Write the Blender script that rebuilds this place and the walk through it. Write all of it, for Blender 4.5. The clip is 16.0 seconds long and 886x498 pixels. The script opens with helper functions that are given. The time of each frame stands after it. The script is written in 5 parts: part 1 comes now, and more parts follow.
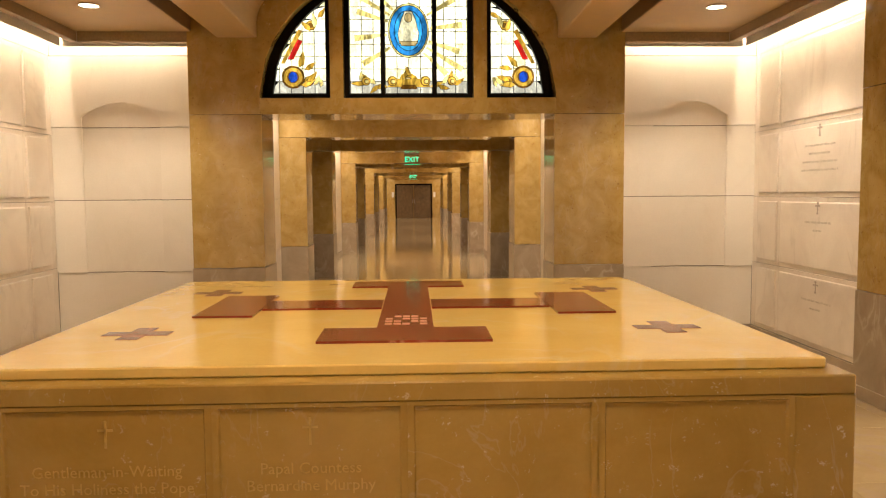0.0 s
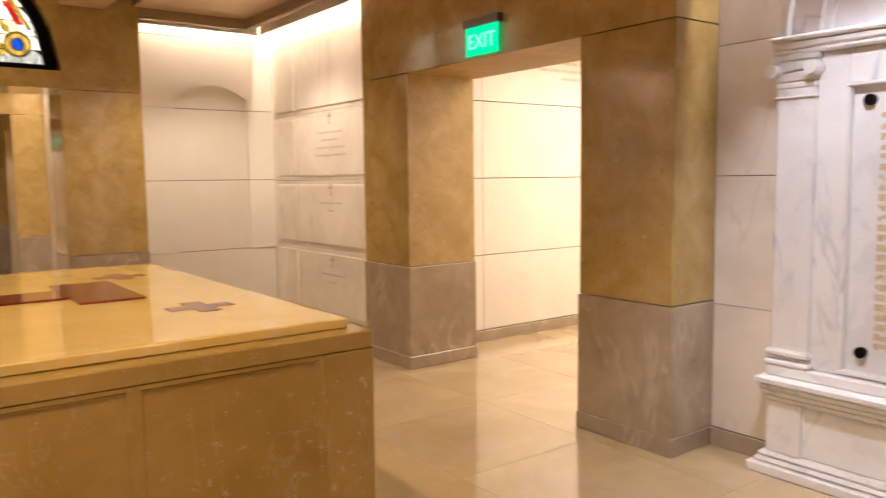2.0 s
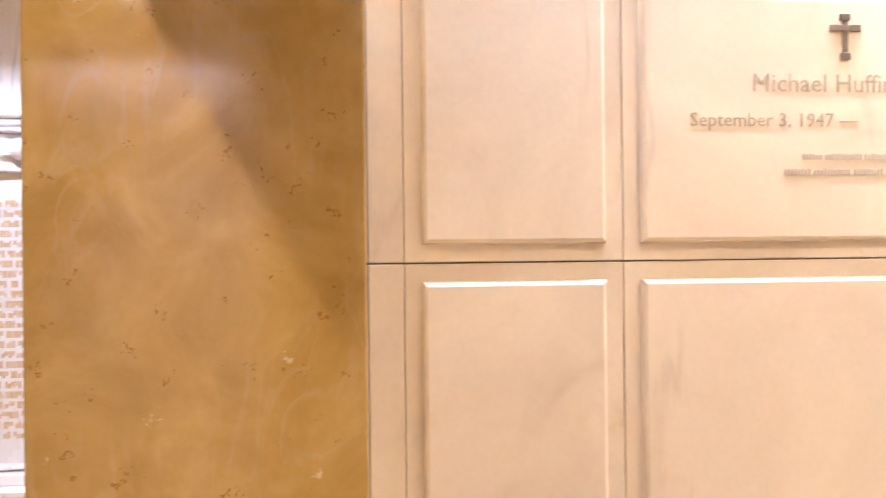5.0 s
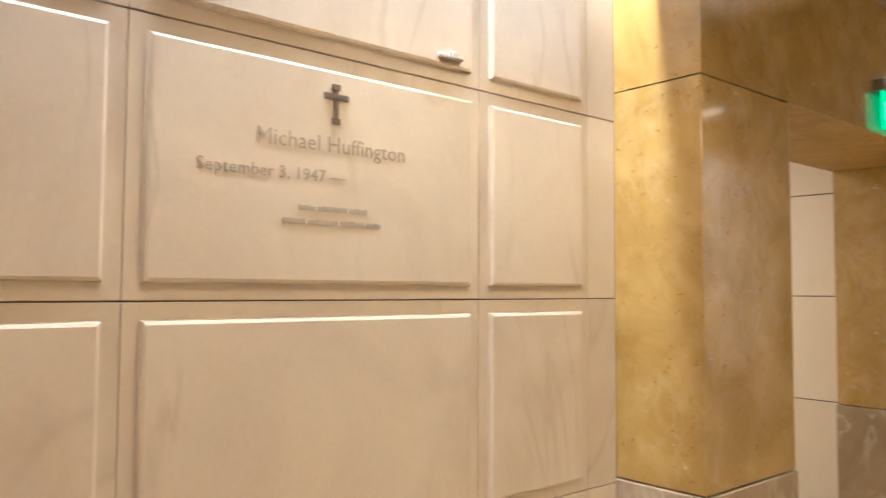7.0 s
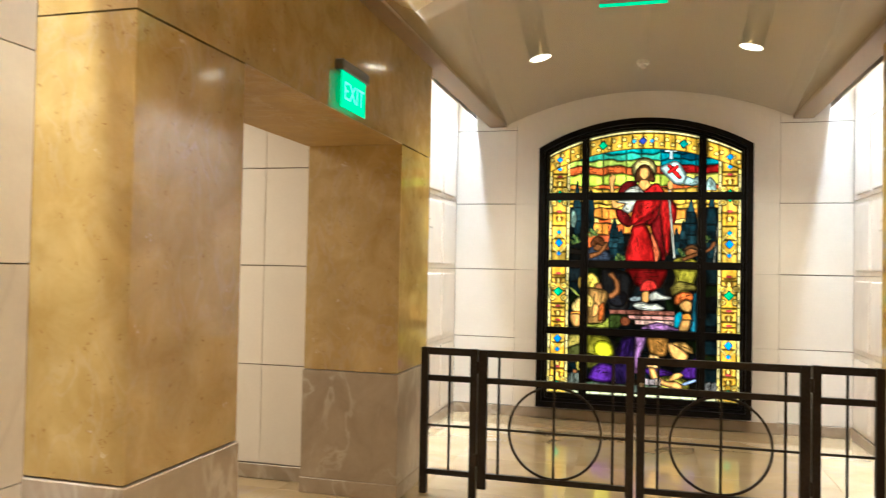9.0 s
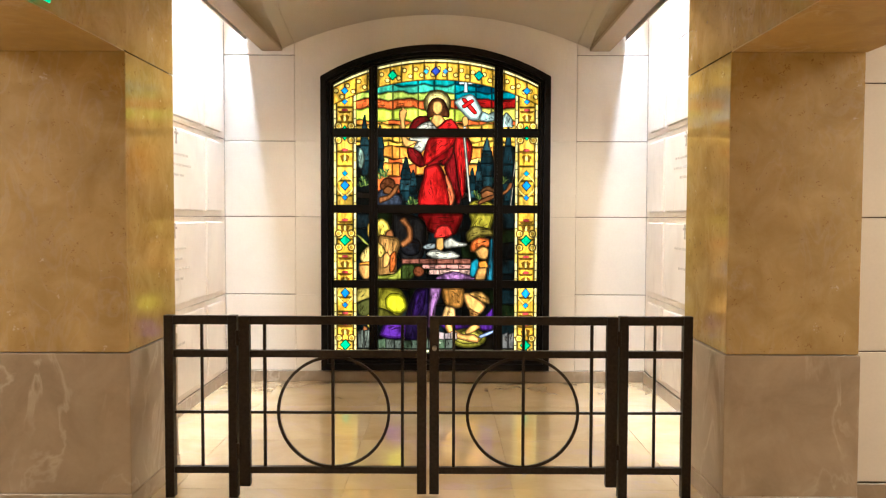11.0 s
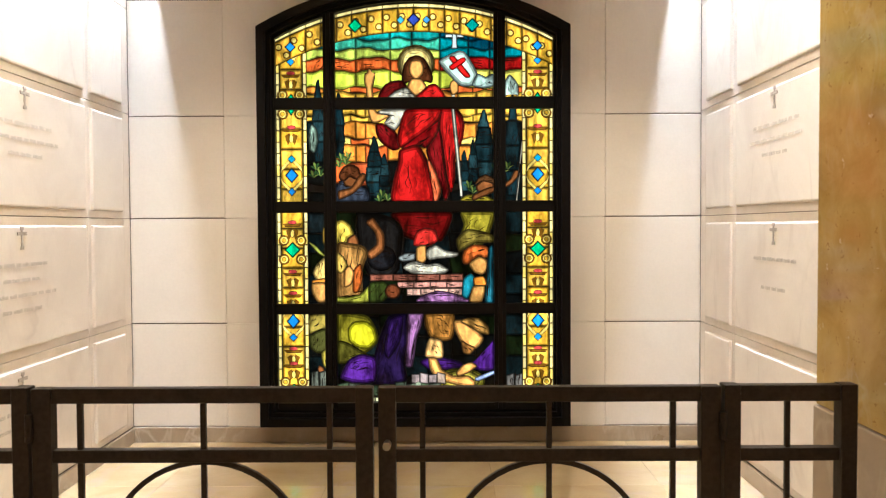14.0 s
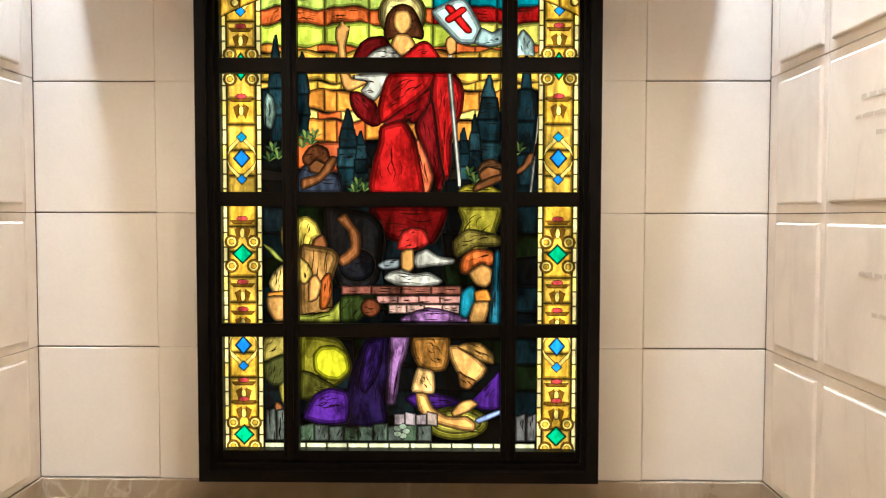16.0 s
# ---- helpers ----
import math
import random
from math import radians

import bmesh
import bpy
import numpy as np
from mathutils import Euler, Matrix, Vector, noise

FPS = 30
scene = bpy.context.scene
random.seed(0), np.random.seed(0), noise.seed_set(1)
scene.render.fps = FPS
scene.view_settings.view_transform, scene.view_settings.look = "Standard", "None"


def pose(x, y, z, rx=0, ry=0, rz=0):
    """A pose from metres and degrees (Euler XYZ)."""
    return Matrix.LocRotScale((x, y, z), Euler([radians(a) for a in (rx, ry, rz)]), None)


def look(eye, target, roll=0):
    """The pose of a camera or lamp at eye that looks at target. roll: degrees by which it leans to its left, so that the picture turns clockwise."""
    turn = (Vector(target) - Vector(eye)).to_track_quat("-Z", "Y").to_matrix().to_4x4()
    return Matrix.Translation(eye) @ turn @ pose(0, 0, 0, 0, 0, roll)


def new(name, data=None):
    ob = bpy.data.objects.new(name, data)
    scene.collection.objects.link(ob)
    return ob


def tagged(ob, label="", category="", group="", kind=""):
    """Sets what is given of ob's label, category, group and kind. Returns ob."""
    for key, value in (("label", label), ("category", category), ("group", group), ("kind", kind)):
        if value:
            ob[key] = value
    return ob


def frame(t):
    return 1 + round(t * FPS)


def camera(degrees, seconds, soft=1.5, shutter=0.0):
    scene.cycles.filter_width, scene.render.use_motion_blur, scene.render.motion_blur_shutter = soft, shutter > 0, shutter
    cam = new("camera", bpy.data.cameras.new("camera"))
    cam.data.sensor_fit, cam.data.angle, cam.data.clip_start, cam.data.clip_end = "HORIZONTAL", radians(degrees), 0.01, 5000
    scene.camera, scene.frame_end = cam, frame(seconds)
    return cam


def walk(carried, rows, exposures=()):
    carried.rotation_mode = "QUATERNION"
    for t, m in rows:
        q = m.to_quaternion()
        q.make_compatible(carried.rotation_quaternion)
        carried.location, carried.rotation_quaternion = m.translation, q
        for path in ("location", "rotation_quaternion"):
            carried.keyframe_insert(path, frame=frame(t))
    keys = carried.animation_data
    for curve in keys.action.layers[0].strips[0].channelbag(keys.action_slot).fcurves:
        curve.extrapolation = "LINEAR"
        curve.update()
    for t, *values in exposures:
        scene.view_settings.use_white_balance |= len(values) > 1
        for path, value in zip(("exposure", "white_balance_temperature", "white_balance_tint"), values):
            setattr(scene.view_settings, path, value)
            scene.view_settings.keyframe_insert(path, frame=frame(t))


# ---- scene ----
cam = camera(60.5, 16.0, soft=1.2, shutter=0.3)
PATH = [
    (0, (0.045, 0.318, 1.539), (0.119, 2.311, 1.395), -0.4),
    (0.5, (0.057, 0.326, 1.53), (0.215, 2.314, 1.38), -0.4),
    (1, (0.059, 0.366, 1.504), (0.507, 2.309, 1.351), -0.7),
    (1.5, (0.039, 0.362, 1.501), (0.879, 2.169, 1.333), -0.8),
    (2, (0.035, 0.342, 1.494), (1.229, 1.935, 1.308), -0.7),
    (2.5, (0.051, 0.278, 1.498), (1.532, 1.608, 1.307), -0.5),
    (3, (0.059, 0.178, 1.497), (1.761, 1.216, 1.329), -0.6),
    (3.5, (0.067, 0.123, 1.509), (1.931, 0.837, 1.378), -0.5),
    (4, (0.054, 0.045, 1.507), (2.01, 0.458, 1.429), -0.6),
    (6.5, (0.076, 0.014, 1.541), (1.785, -1.021, 1.626), 0.1),
    (7, (0.034, -0.014, 1.518), (1.561, -1.3, 1.625), 0.3),
    (7.5, (0.021, -0.048, 1.525), (1.309, -1.575, 1.625), 0.7),
    (8, (0.004, -0.148, 1.52), (1.028, -1.864, 1.613), 0.7),
    (8.5, (-0.036, -0.269, 1.514), (0.742, -2.11, 1.59), 0.8),
    (9, (-0.071, -0.404, 1.504), (0.453, -2.334, 1.55), 1.1),
    (9.5, (-0.05, -0.599, 1.501), (0.226, -2.58, 1.496), 0.9),
    (10, (-0.06, -0.799, 1.488), (0.025, -2.795, 1.405), 0.7),
    (12.5, (-0.229, -2.246, 1.472), (-0.244, -4.244, 1.394), -0.0),
    (13, (-0.289, -2.536, 1.429), (-0.265, -4.535, 1.365), 0.0),
    (13.5, (-0.273, -2.802, 1.414), (-0.237, -4.801, 1.357), -0.1),
    (14, (-0.207, -3.099, 1.425), (-0.198, -5.098, 1.366), -0.3),
    (14.5, (-0.15, -3.403, 1.44), (-0.166, -5.402, 1.37), -0.3),
    (15, (-0.135, -3.677, 1.476), (-0.159, -5.675, 1.396), -0.3),
    (15.5, (-0.183, -3.953, 1.445), (-0.208, -5.952, 1.377), -0.2),
    (16, (-0.272, -4.214, 1.469), (-0.247, -6.212, 1.384), 0.1),
]
walk(cam, [(t, look(eye, target, roll)) for t, eye, target, roll in PATH], [(0, 0.05, 6500, 10), (1.5, 0.1, 6250, 12), (2.5, 0.1, 5850, 14), (3.5, 0.45, 5650, 17), (4.2, 0.68, 5500, 19), (6.3, 0.1, 5700, 10), (7.5, -0.27, 5600, 5), (9.0, -0.07, 5500, 2), (10.0, 0.06, 5600, 5), (12.5, -0.16, 5750, 8), (14.0, -0.26, 5800, 8), (16.0, -0.33, 5800, 8)])

# ---- world and light ----
world = bpy.data.worlds.new("world")
scene.world = world
world.use_nodes = True
world.node_tree.nodes["Background"].inputs[0].default_value = (0.05, 0.04, 0.03, 1)
world.node_tree.nodes["Background"].inputs[1].default_value = 0.3

WARM, SOFT_WARM, WHITE = (1.0, 0.76, 0.46), (1.0, 0.82, 0.60), (1.0, 0.93, 0.86)


def strip_lamp(x, y, z, sx, sy, watts, colour, spread=150):
    """An area lamp shining down: a strip hidden in a cove, or a broad one added as fill."""
    d = bpy.data.lights.new("cove_lamp", "AREA")
    d.shape, d.size, d.size_y, d.energy, d.color = "RECTANGLE", sx, sy, watts, colour
    d.spread = radians(spread)
    ob = new("cove_lamp", d)
    ob.matrix_world = pose(x, y, z)
    return ob


def spot_lamp(x, y, z, watts, colour, cone=95, tx=None, ty=None):
    d = bpy.data.lights.new("downlight_lamp", "SPOT")
    d.energy, d.color, d.spot_size, d.spot_blend, d.shadow_soft_size = watts, colour, radians(cone), 0.5, 0.05
    ob = new("downlight_lamp", d)
    ob.matrix_world = look((x, y, z), (x + 0.001 if tx is None else tx, y if ty is None else ty, 0))
    return ob


LIT_BAYS = ((9.91, 2.48), (17.65, 4.96), (26.6, 4.92), (35.65, 5.06), (46.0, 7.6))
CROSSINGS = (11.15, 20.13, 29.10, 38.18)

# coves: strips behind an added baffle high above each recess
COOL = (0.97, 0.95, 1.0)
for sx in (-1, 1):
    strip_lamp(sx * 3.53, 6.95, 3.35, 0.03, 2.2, 29, SOFT_WARM, 180)
    # strip added to brighten the wall beside the monument
    strip_lamp(sx * 3.53, 1.70, 3.35, 0.03, 2.1, 34, COOL, 180)
    strip_lamp(sx * 2.95, 8.265, 3.35, 1.4, 0.03, 20, SOFT_WARM, 180)
    strip_lamp(sx * 1.715, -1.19, 3.35, 0.03, 2.4, 128, WHITE, 180)
    strip_lamp(sx * 1.735, -6.91, 3.35, 0.03, 2.35, 46, (0.92, 0.95, 1.0), 56)
    # broad fill added under the passage and aisle ceilings, no fixture seen there
    strip_lamp(sx * 6.5, 4.29, 2.95, 4.0, 1.2, 175, SOFT_WARM, 160)
    strip_lamp(sx * 4.6, -4.06, 2.95, 3.0, 1.2, 105, SOFT_WARM, 160)
# bays of the long corridor: middle and length of each
for y, ln in LIT_BAYS:
    for sx in (-1, 1):
        strip_lamp(sx * 1.68, y, 2.9, 0.10, ln - 0.4, 14 * ln, SOFT_WARM, 130)
    strip_lamp(0, y, 2.75, 1.0, 1.0, 16, SOFT_WARM)
# dim fill added in the unlit crossings to lift their darkness
for y in CROSSINGS:
    strip_lamp(0, y + 2.0, 2.75, 0.8, 0.8, 32, SOFT_WARM)
for sx in (-1, 1):
    spot_lamp(sx * 2.70, 7.0, 3.14, 175, SOFT_WARM, 125)
    spot_lamp(sx * 2.20, 1.58, 3.14, 230, COOL, 68, sx * 4.0, 1.58)
    spot_lamp(sx * 0.78, -6.37, 3.14, 170, SOFT_WARM, 140)
    # unseen pair added to light the south corridor
    spot_lamp(sx * 0.78, -1.6, 3.14, 110, WARM, 120)
# unseen vault lamps: first set by a shadow edge, the other two added fill
for yy, w in ((1.5, 300), (4.29, 230), (7.1, 130)):
    spot_lamp(0, yy, 3.86, w, WARM, 120)


# ---- materials ----
def mat_new(name):
    m = bpy.data.materials.new(name)
    m.use_nodes = True
    return m, m.node_tree.nodes, m.node_tree.links


def ramp(nodes, stops):
    r = nodes.new("ShaderNodeValToRGB")
    e = r.color_ramp.elements
    while len(e) < len(stops):
        e.new(0.5)
    for k, (p, c) in enumerate(stops):
        e[k].position = p
        e[k].color = (*c, 1)
    return r


def mix(nodes, links, fac, a, b, mode="MIX"):
    n = nodes.new("ShaderNodeMix")
    n.data_type, n.blend_type = "RGBA", mode
    for sock, v in ((0, fac), (6, a), (7, b)):
        if isinstance(v, (int, float)):
            n.inputs[sock].default_value = v
        elif isinstance(v, tuple):
            n.inputs[sock].default_value = (*v, 1)
        else:
            links.new(v, n.inputs[sock])
    return n.outputs[2]


def marble(name, dark, light, vein, cloud=1.6, veins=1.2, amount=0.5, thin=0.03, rough=0.25, specks=None, bump=0.02, vary=0.06, coat=0.0, stretch_z=0.5, dotted=False):
    """Stone: broad clouds, thin wandering veins, fine grain and small specks, shifted from slab to slab."""
    m, nodes, links = mat_new(name)
    bsdf = nodes["Principled BSDF"]
    tc = nodes.new("ShaderNodeNewGeometry")
    info = nodes.new("ShaderNodeObjectInfo")
    off = nodes.new("ShaderNodeVectorMath")
    off.operation = "MULTIPLY_ADD"
    links.new(info.outputs["Random"], off.inputs[0])
    off.inputs[1].default_value = (7.0, 11.0, 5.0)
    links.new(tc.outputs["Position"], off.inputs[2])
    n1 = nodes.new("ShaderNodeTexNoise")
    n1.inputs["Scale"].default_value, n1.inputs["Detail"].default_value, n1.inputs["Roughness"].default_value = cloud, 6, 0.6
    n1.inputs["Distortion"].default_value = 0.6
    links.new(off.outputs[0], n1.inputs["Vector"])
    base = ramp(nodes, [(0.3, dark), (0.72, light)])
    links.new(n1.outputs[0], base.inputs[0])
    n2 = nodes.new("ShaderNodeTexNoise")
    n2.inputs["Scale"].default_value, n2.inputs["Detail"].default_value, n2.inputs["Distortion"].default_value = veins, 5, 1.4
    stretch = nodes.new("ShaderNodeMapping")
    stretch.inputs["Rotation"].default_value = (0.85, 0.75, 0.3)
    stretch.inputs["Scale"].default_value = (1.0, 1.0, stretch_z)
    links.new(off.outputs[0], stretch.inputs[0])
    links.new(stretch.outputs[0], n2.inputs["Vector"])
    lines = ramp(nodes, [(0.5 - thin, (0, 0, 0)), (0.5, (1, 1, 1)), (0.5 + thin, (0, 0, 0))])
    links.new(n2.outputs[0], lines.inputs[0])
    n3 = nodes.new("ShaderNodeTexNoise")
    n3.inputs["Scale"].default_value, n3.inputs["Detail"].default_value = 2.3, 3
    links.new(off.outputs[0], n3.inputs["Vector"])
    breaks = ramp(nodes, [(0.42, (0, 0, 0)), (0.62, (1, 1, 1))])
    links.new(n3.outputs[0], breaks.inputs[0])
    both = mix(nodes, links, 1.0, lines.outputs[0], breaks.outputs[0], "MULTIPLY")
    amt = nodes.new("ShaderNodeMath")
    amt.operation = "MULTIPLY"
    amt.inputs[1].default_value = amount
    links.new(both, amt.inputs[0])
    col = mix(nodes, links, amt.outputs[0], base.outputs[0], vein)
    grain = nodes.new("ShaderNodeTexNoise")
    grain.inputs["Scale"].default_value, grain.inputs["Detail"].default_value = 60, 4
    links.new(tc.outputs["Position"], grain.inputs["Vector"])
    gr = ramp(nodes, [(0.3, (0.86, 0.86, 0.86)), (0.7, (1.08, 1.08, 1.08))])
    links.new(grain.outputs[0], gr.inputs[0])
    col = mix(nodes, links, 0.18, col, gr.outputs[0], "MULTIPLY")
    if specks:
        wob = nodes.new("ShaderNodeVectorMath")
        wob.operation = "MULTIPLY_ADD"
        links.new(grain.outputs[1], wob.inputs[0])
        wob.inputs[1].default_value = (0.09, 0.09, 0.09)
        links.new(off.outputs[0], wob.inputs[2])
        for scale, stops, tint, broken in ((17.0, [(0.07, (0.75, 0.75, 0.75)), (0.17, (0, 0, 0))], specks, not dotted), (6.0, [(0.04, (0.6, 0.6, 0.6)), (0.08, (0, 0, 0))], (0.66, 0.56, 0.40), not dotted)):
            vo = nodes.new("ShaderNodeTexVoronoi")
            vo.inputs["Scale"].default_value = scale
            links.new(wob.outputs[0], vo.inputs["Vector"])
            sp = ramp(nodes, stops)
            links.new(vo.outputs["Distance"], sp.inputs[0])
            f = mix(nodes, links, 1.0, sp.outputs[0], breaks.outputs[0], "MULTIPLY") if broken else sp.outputs[0]
            col = mix(nodes, links, f, col, tint)
    tone = nodes.new("ShaderNodeMapRange")
    tone.inputs[3].default_value, tone.inputs[4].default_value = 1 - vary, 1 + vary
    links.new(info.outputs["Random"], tone.inputs[0])
    col = mix(nodes, links, 1.0, col, tone.outputs[0], "MULTIPLY")
    links.new(col, bsdf.inputs["Base Color"])
    rr = nodes.new("ShaderNodeMapRange")
    rr.inputs[3].default_value, rr.inputs[4].default_value = rough * 0.75, rough * 1.3
    links.new(n1.outputs[0], rr.inputs[0])
    links.new(rr.outputs[0], bsdf.inputs["Roughness"])
    bsdf.inputs["Coat Weight"].default_value = coat
    bsdf.inputs["Coat Roughness"].default_value = 0.08
    if bump:
        b = nodes.new("ShaderNodeBump")
        b.inputs["Strength"].default_value, b.inputs["Distance"].default_value = bump, 0.01
        links.new(grain.outputs[0], b.inputs["Height"])
        links.new(b.outputs[0], bsdf.inputs["Normal"])
    return m


def plain(name, colour, rough=0.5, metal=0.0, grain=0.12, scale=40.0, bump=0.0):
    m, nodes, links = mat_new(name)
    bsdf = nodes["Principled BSDF"]
    tc = nodes.new("ShaderNodeNewGeometry")
    n = nodes.new("ShaderNodeTexNoise")
    n.inputs["Scale"].default_value, n.inputs["Detail"].default_value = scale, 5
    links.new(tc.outputs["Position"], n.inputs["Vector"])
    g = ramp(nodes, [(0.3, tuple(c * (1 - grain) for c in colour)), (0.7, tuple(min(1, c * (1 + grain)) for c in colour))])
    links.new(n.outputs[0], g.inputs[0])
    links.new(g.outputs[0], bsdf.inputs["Base Color"])
    bsdf.inputs["Roughness"].default_value, bsdf.inputs["Metallic"].default_value = rough, metal
    r = nodes.new("ShaderNodeMapRange")
    r.inputs[3].default_value, r.inputs[4].default_value = rough * 0.8, min(1, rough * 1.25)
    links.new(n.outputs[0], r.inputs[0])
    links.new(r.outputs[0], bsdf.inputs["Roughness"])
    if bump:
        b = nodes.new("ShaderNodeBump")
        b.inputs["Strength"].default_value, b.inputs["Distance"].default_value = bump, 0.004
        links.new(n.outputs[0], b.inputs["Height"])
        links.new(b.outputs[0], bsdf.inputs["Normal"])
    return m


def glowing(name, colour, strength):
    m, nodes, links = mat_new(name)
    bsdf = nodes["Principled BSDF"]
    bsdf.inputs["Base Color"].default_value = (*colour, 1)
    bsdf.inputs["Emission Color"].default_value = (*colour, 1)
    bsdf.inputs["Emission Strength"].default_value = strength
    return m


GLASS_POWER = 1.95
glass_made = {}


def stained(colour, power=1.0, streak=0.5):
    """Painted glass lit from behind by a light box: streaks of brush and uneven melt."""
    key = (colour, power, streak)
    if key in glass_made:
        return glass_made[key]
    m, nodes, links = mat_new("stained_glass")
    bsdf = nodes["Principled BSDF"]
    tc = nodes.new("ShaderNodeNewGeometry")
    n = nodes.new("ShaderNodeTexNoise")
    n.inputs["Scale"].default_value, n.inputs["Detail"].default_value, n.inputs["Distortion"].default_value = 13, 4, 0.5
    n.inputs["Roughness"].default_value = 0.6
    st = nodes.new("ShaderNodeMapping")
    st.inputs["Scale"].default_value = (1.0, 1.0, 0.38)
    st.inputs["Rotation"].default_value = (0, 0.35, 0)
    links.new(tc.outputs["Position"], st.inputs[0])
    links.new(st.outputs[0], n.inputs["Vector"])
    lo = tuple(c * (1 - streak) ** 2.2 for c in colour)
    hi = tuple(min(1.0, c * (1 + 0.5 * streak) + 0.012 * streak * max(colour)) for c in colour)
    g = ramp(nodes, [(0.38, lo), (0.50, tuple(c * 0.7 for c in colour)), (0.62, hi)])
    links.new(n.outputs[0], g.inputs[0])
    f = nodes.new("ShaderNodeTexNoise")
    f.inputs["Scale"].default_value, f.inputs["Detail"].default_value = 45, 4
    links.new(tc.outputs["Position"], f.inputs["Vector"])
    fr = ramp(nodes, [(0.36, (0.6, 0.56, 0.5)), (0.55, (1, 1, 1))])
    links.new(f.outputs[0], fr.inputs[0])
    info = nodes.new("ShaderNodeObjectInfo")
    tone = nodes.new("ShaderNodeMapRange")
    tone.inputs[3].default_value, tone.inputs[4].default_value = 0.8, 1.15
    links.new(info.outputs["Random"], tone.inputs[0])
    br = nodes.new("ShaderNodeTexNoise")
    br.inputs["Scale"].default_value, br.inputs["Detail"].default_value, br.inputs["Distortion"].default_value = 16, 3, 1.8
    links.new(st.outputs[0], br.inputs["Vector"])
    dk = 1 - min(1.0, streak * 1.5)
    brush = ramp(nodes, [(0.40, (dk, dk * 0.9, dk * 0.8)), (0.47, (1, 1, 1)), (0.52, (dk * 0.8 + 0.1,) * 3), (0.56, (1, 1, 1))])
    links.new(br.outputs[0], brush.inputs[0])
    col = mix(nodes, links, 0.45, g.outputs[0], fr.outputs[0], "MULTIPLY")
    col = mix(nodes, links, 0.35, col, brush.outputs[0], "MULTIPLY")
    col = mix(nodes, links, 1.0, col, tone.outputs[0], "MULTIPLY")
    links.new(col, bsdf.inputs["Emission Color"])
    bsdf.inputs["Emission Strength"].default_value = power * GLASS_POWER
    bsdf.inputs["Base Color"].default_value = (*[c * 0.05 for c in colour], 1)
    bsdf.inputs["Specular IOR Level"].default_value = 0.15
    bsdf.inputs["Roughness"].default_value = 0.18
    glass_made[key] = m
    return m


GOLD = marble("honey_marble", (0.335, 0.21, 0.054), (0.49, 0.345, 0.125), (0.62, 0.55, 0.45), cloud=5.0, veins=7.0, amount=0.13, thin=0.04, rough=0.15, specks=(0.22, 0.10, 0.025), vary=0.05, coat=0.8, stretch_z=0.5, dotted=True)
# uncoated, slightly darker copy of the honey marble, keeps pale reflections off soffits
DULL_GOLD = marble("dull_honey_marble", (0.335, 0.21, 0.054), (0.47, 0.325, 0.11), (0.62, 0.55, 0.45), cloud=4.5, veins=4.2, amount=0.2, thin=0.045, rough=0.6, specks=(0.20, 0.085, 0.02), vary=0.05, coat=0.0)
GREY = marble("grey_brown_marble", (0.27, 0.205, 0.14), (0.40, 0.32, 0.235), (0.56, 0.49, 0.40), cloud=3.5, veins=2.6, amount=0.6, thin=0.03, rough=0.3, vary=0.05, coat=0.15)
CREAM = marble("cream_marble", (0.63, 0.55, 0.47), (0.77, 0.70, 0.61), (0.50, 0.42, 0.35), cloud=1.9, veins=1.3, amount=0.4, thin=0.022, rough=0.33, bump=0.004, vary=0.03, coat=0.1, stretch_z=0.3)
PALE = marble("pale_limestone", (0.70, 0.645, 0.57), (0.76, 0.71, 0.64), (0.62, 0.55, 0.47), cloud=1.5, veins=1.6, amount=0.15, thin=0.03, rough=0.45, vary=0.02)
WHITE_M = marble("white_veined_marble", (0.70, 0.68, 0.68), (0.83, 0.81, 0.80), (0.34, 0.36, 0.42), cloud=2.0, veins=1.7, amount=0.55, thin=0.022, rough=0.28, vary=0.02)
FLOOR = marble("polished_floor_marble", (0.40, 0.285, 0.14), (0.54, 0.42, 0.25), (0.44, 0.33, 0.29), cloud=1.5, veins=1.2, amount=0.5, thin=0.05, rough=0.10, vary=0.06, bump=0.004, coat=0.8)
TOMB_TOP = marble("cream_yellow_marble", (0.74, 0.50, 0.14), (0.82, 0.60, 0.205), (0.78, 0.68, 0.48), cloud=1.4, veins=1.2, amount=0.3, thin=0.03, rough=0.16, bump=0.005, vary=0.02, coat=0.4)
TOMB_SIDE = marble("tan_marble", (0.32, 0.19, 0.038), (0.41, 0.26, 0.07), (0.66, 0.60, 0.48), cloud=3.0, veins=2.4, amount=0.14, thin=0.008, specks=(0.60, 0.50, 0.34), rough=0.2, vary=0.03, coat=0.3)
RED = marble("red_marble", (0.17, 0.022, 0.012), (0.26, 0.045, 0.022), (0.55, 0.33, 0.22), cloud=4, veins=2.0, amount=0.5, thin=0.012, rough=0.14, bump=0.004, coat=0.5)
ROSE = marble("mauve_marble", (0.22, 0.10, 0.07), (0.31, 0.155, 0.11), (0.36, 0.22, 0.17), cloud=6, rough=0.2)
CEILING = plain("bronze_toned_plaster", (0.50, 0.345, 0.17), 0.5, 0.0, 0.06, 6)
VAULT = plain("glazed_plaster_vault", (0.95, 0.78, 0.44), 0.12, 0.5, 0.05, 5)
VAULT.node_tree.nodes["Principled BSDF"].inputs["Coat Weight"].default_value = 1.0
VAULT.node_tree.nodes["Principled BSDF"].inputs["Coat Roughness"].default_value = 0.07
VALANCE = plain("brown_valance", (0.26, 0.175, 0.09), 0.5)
JOINT = plain("dark_joint", (0.13, 0.10, 0.075), 0.8)
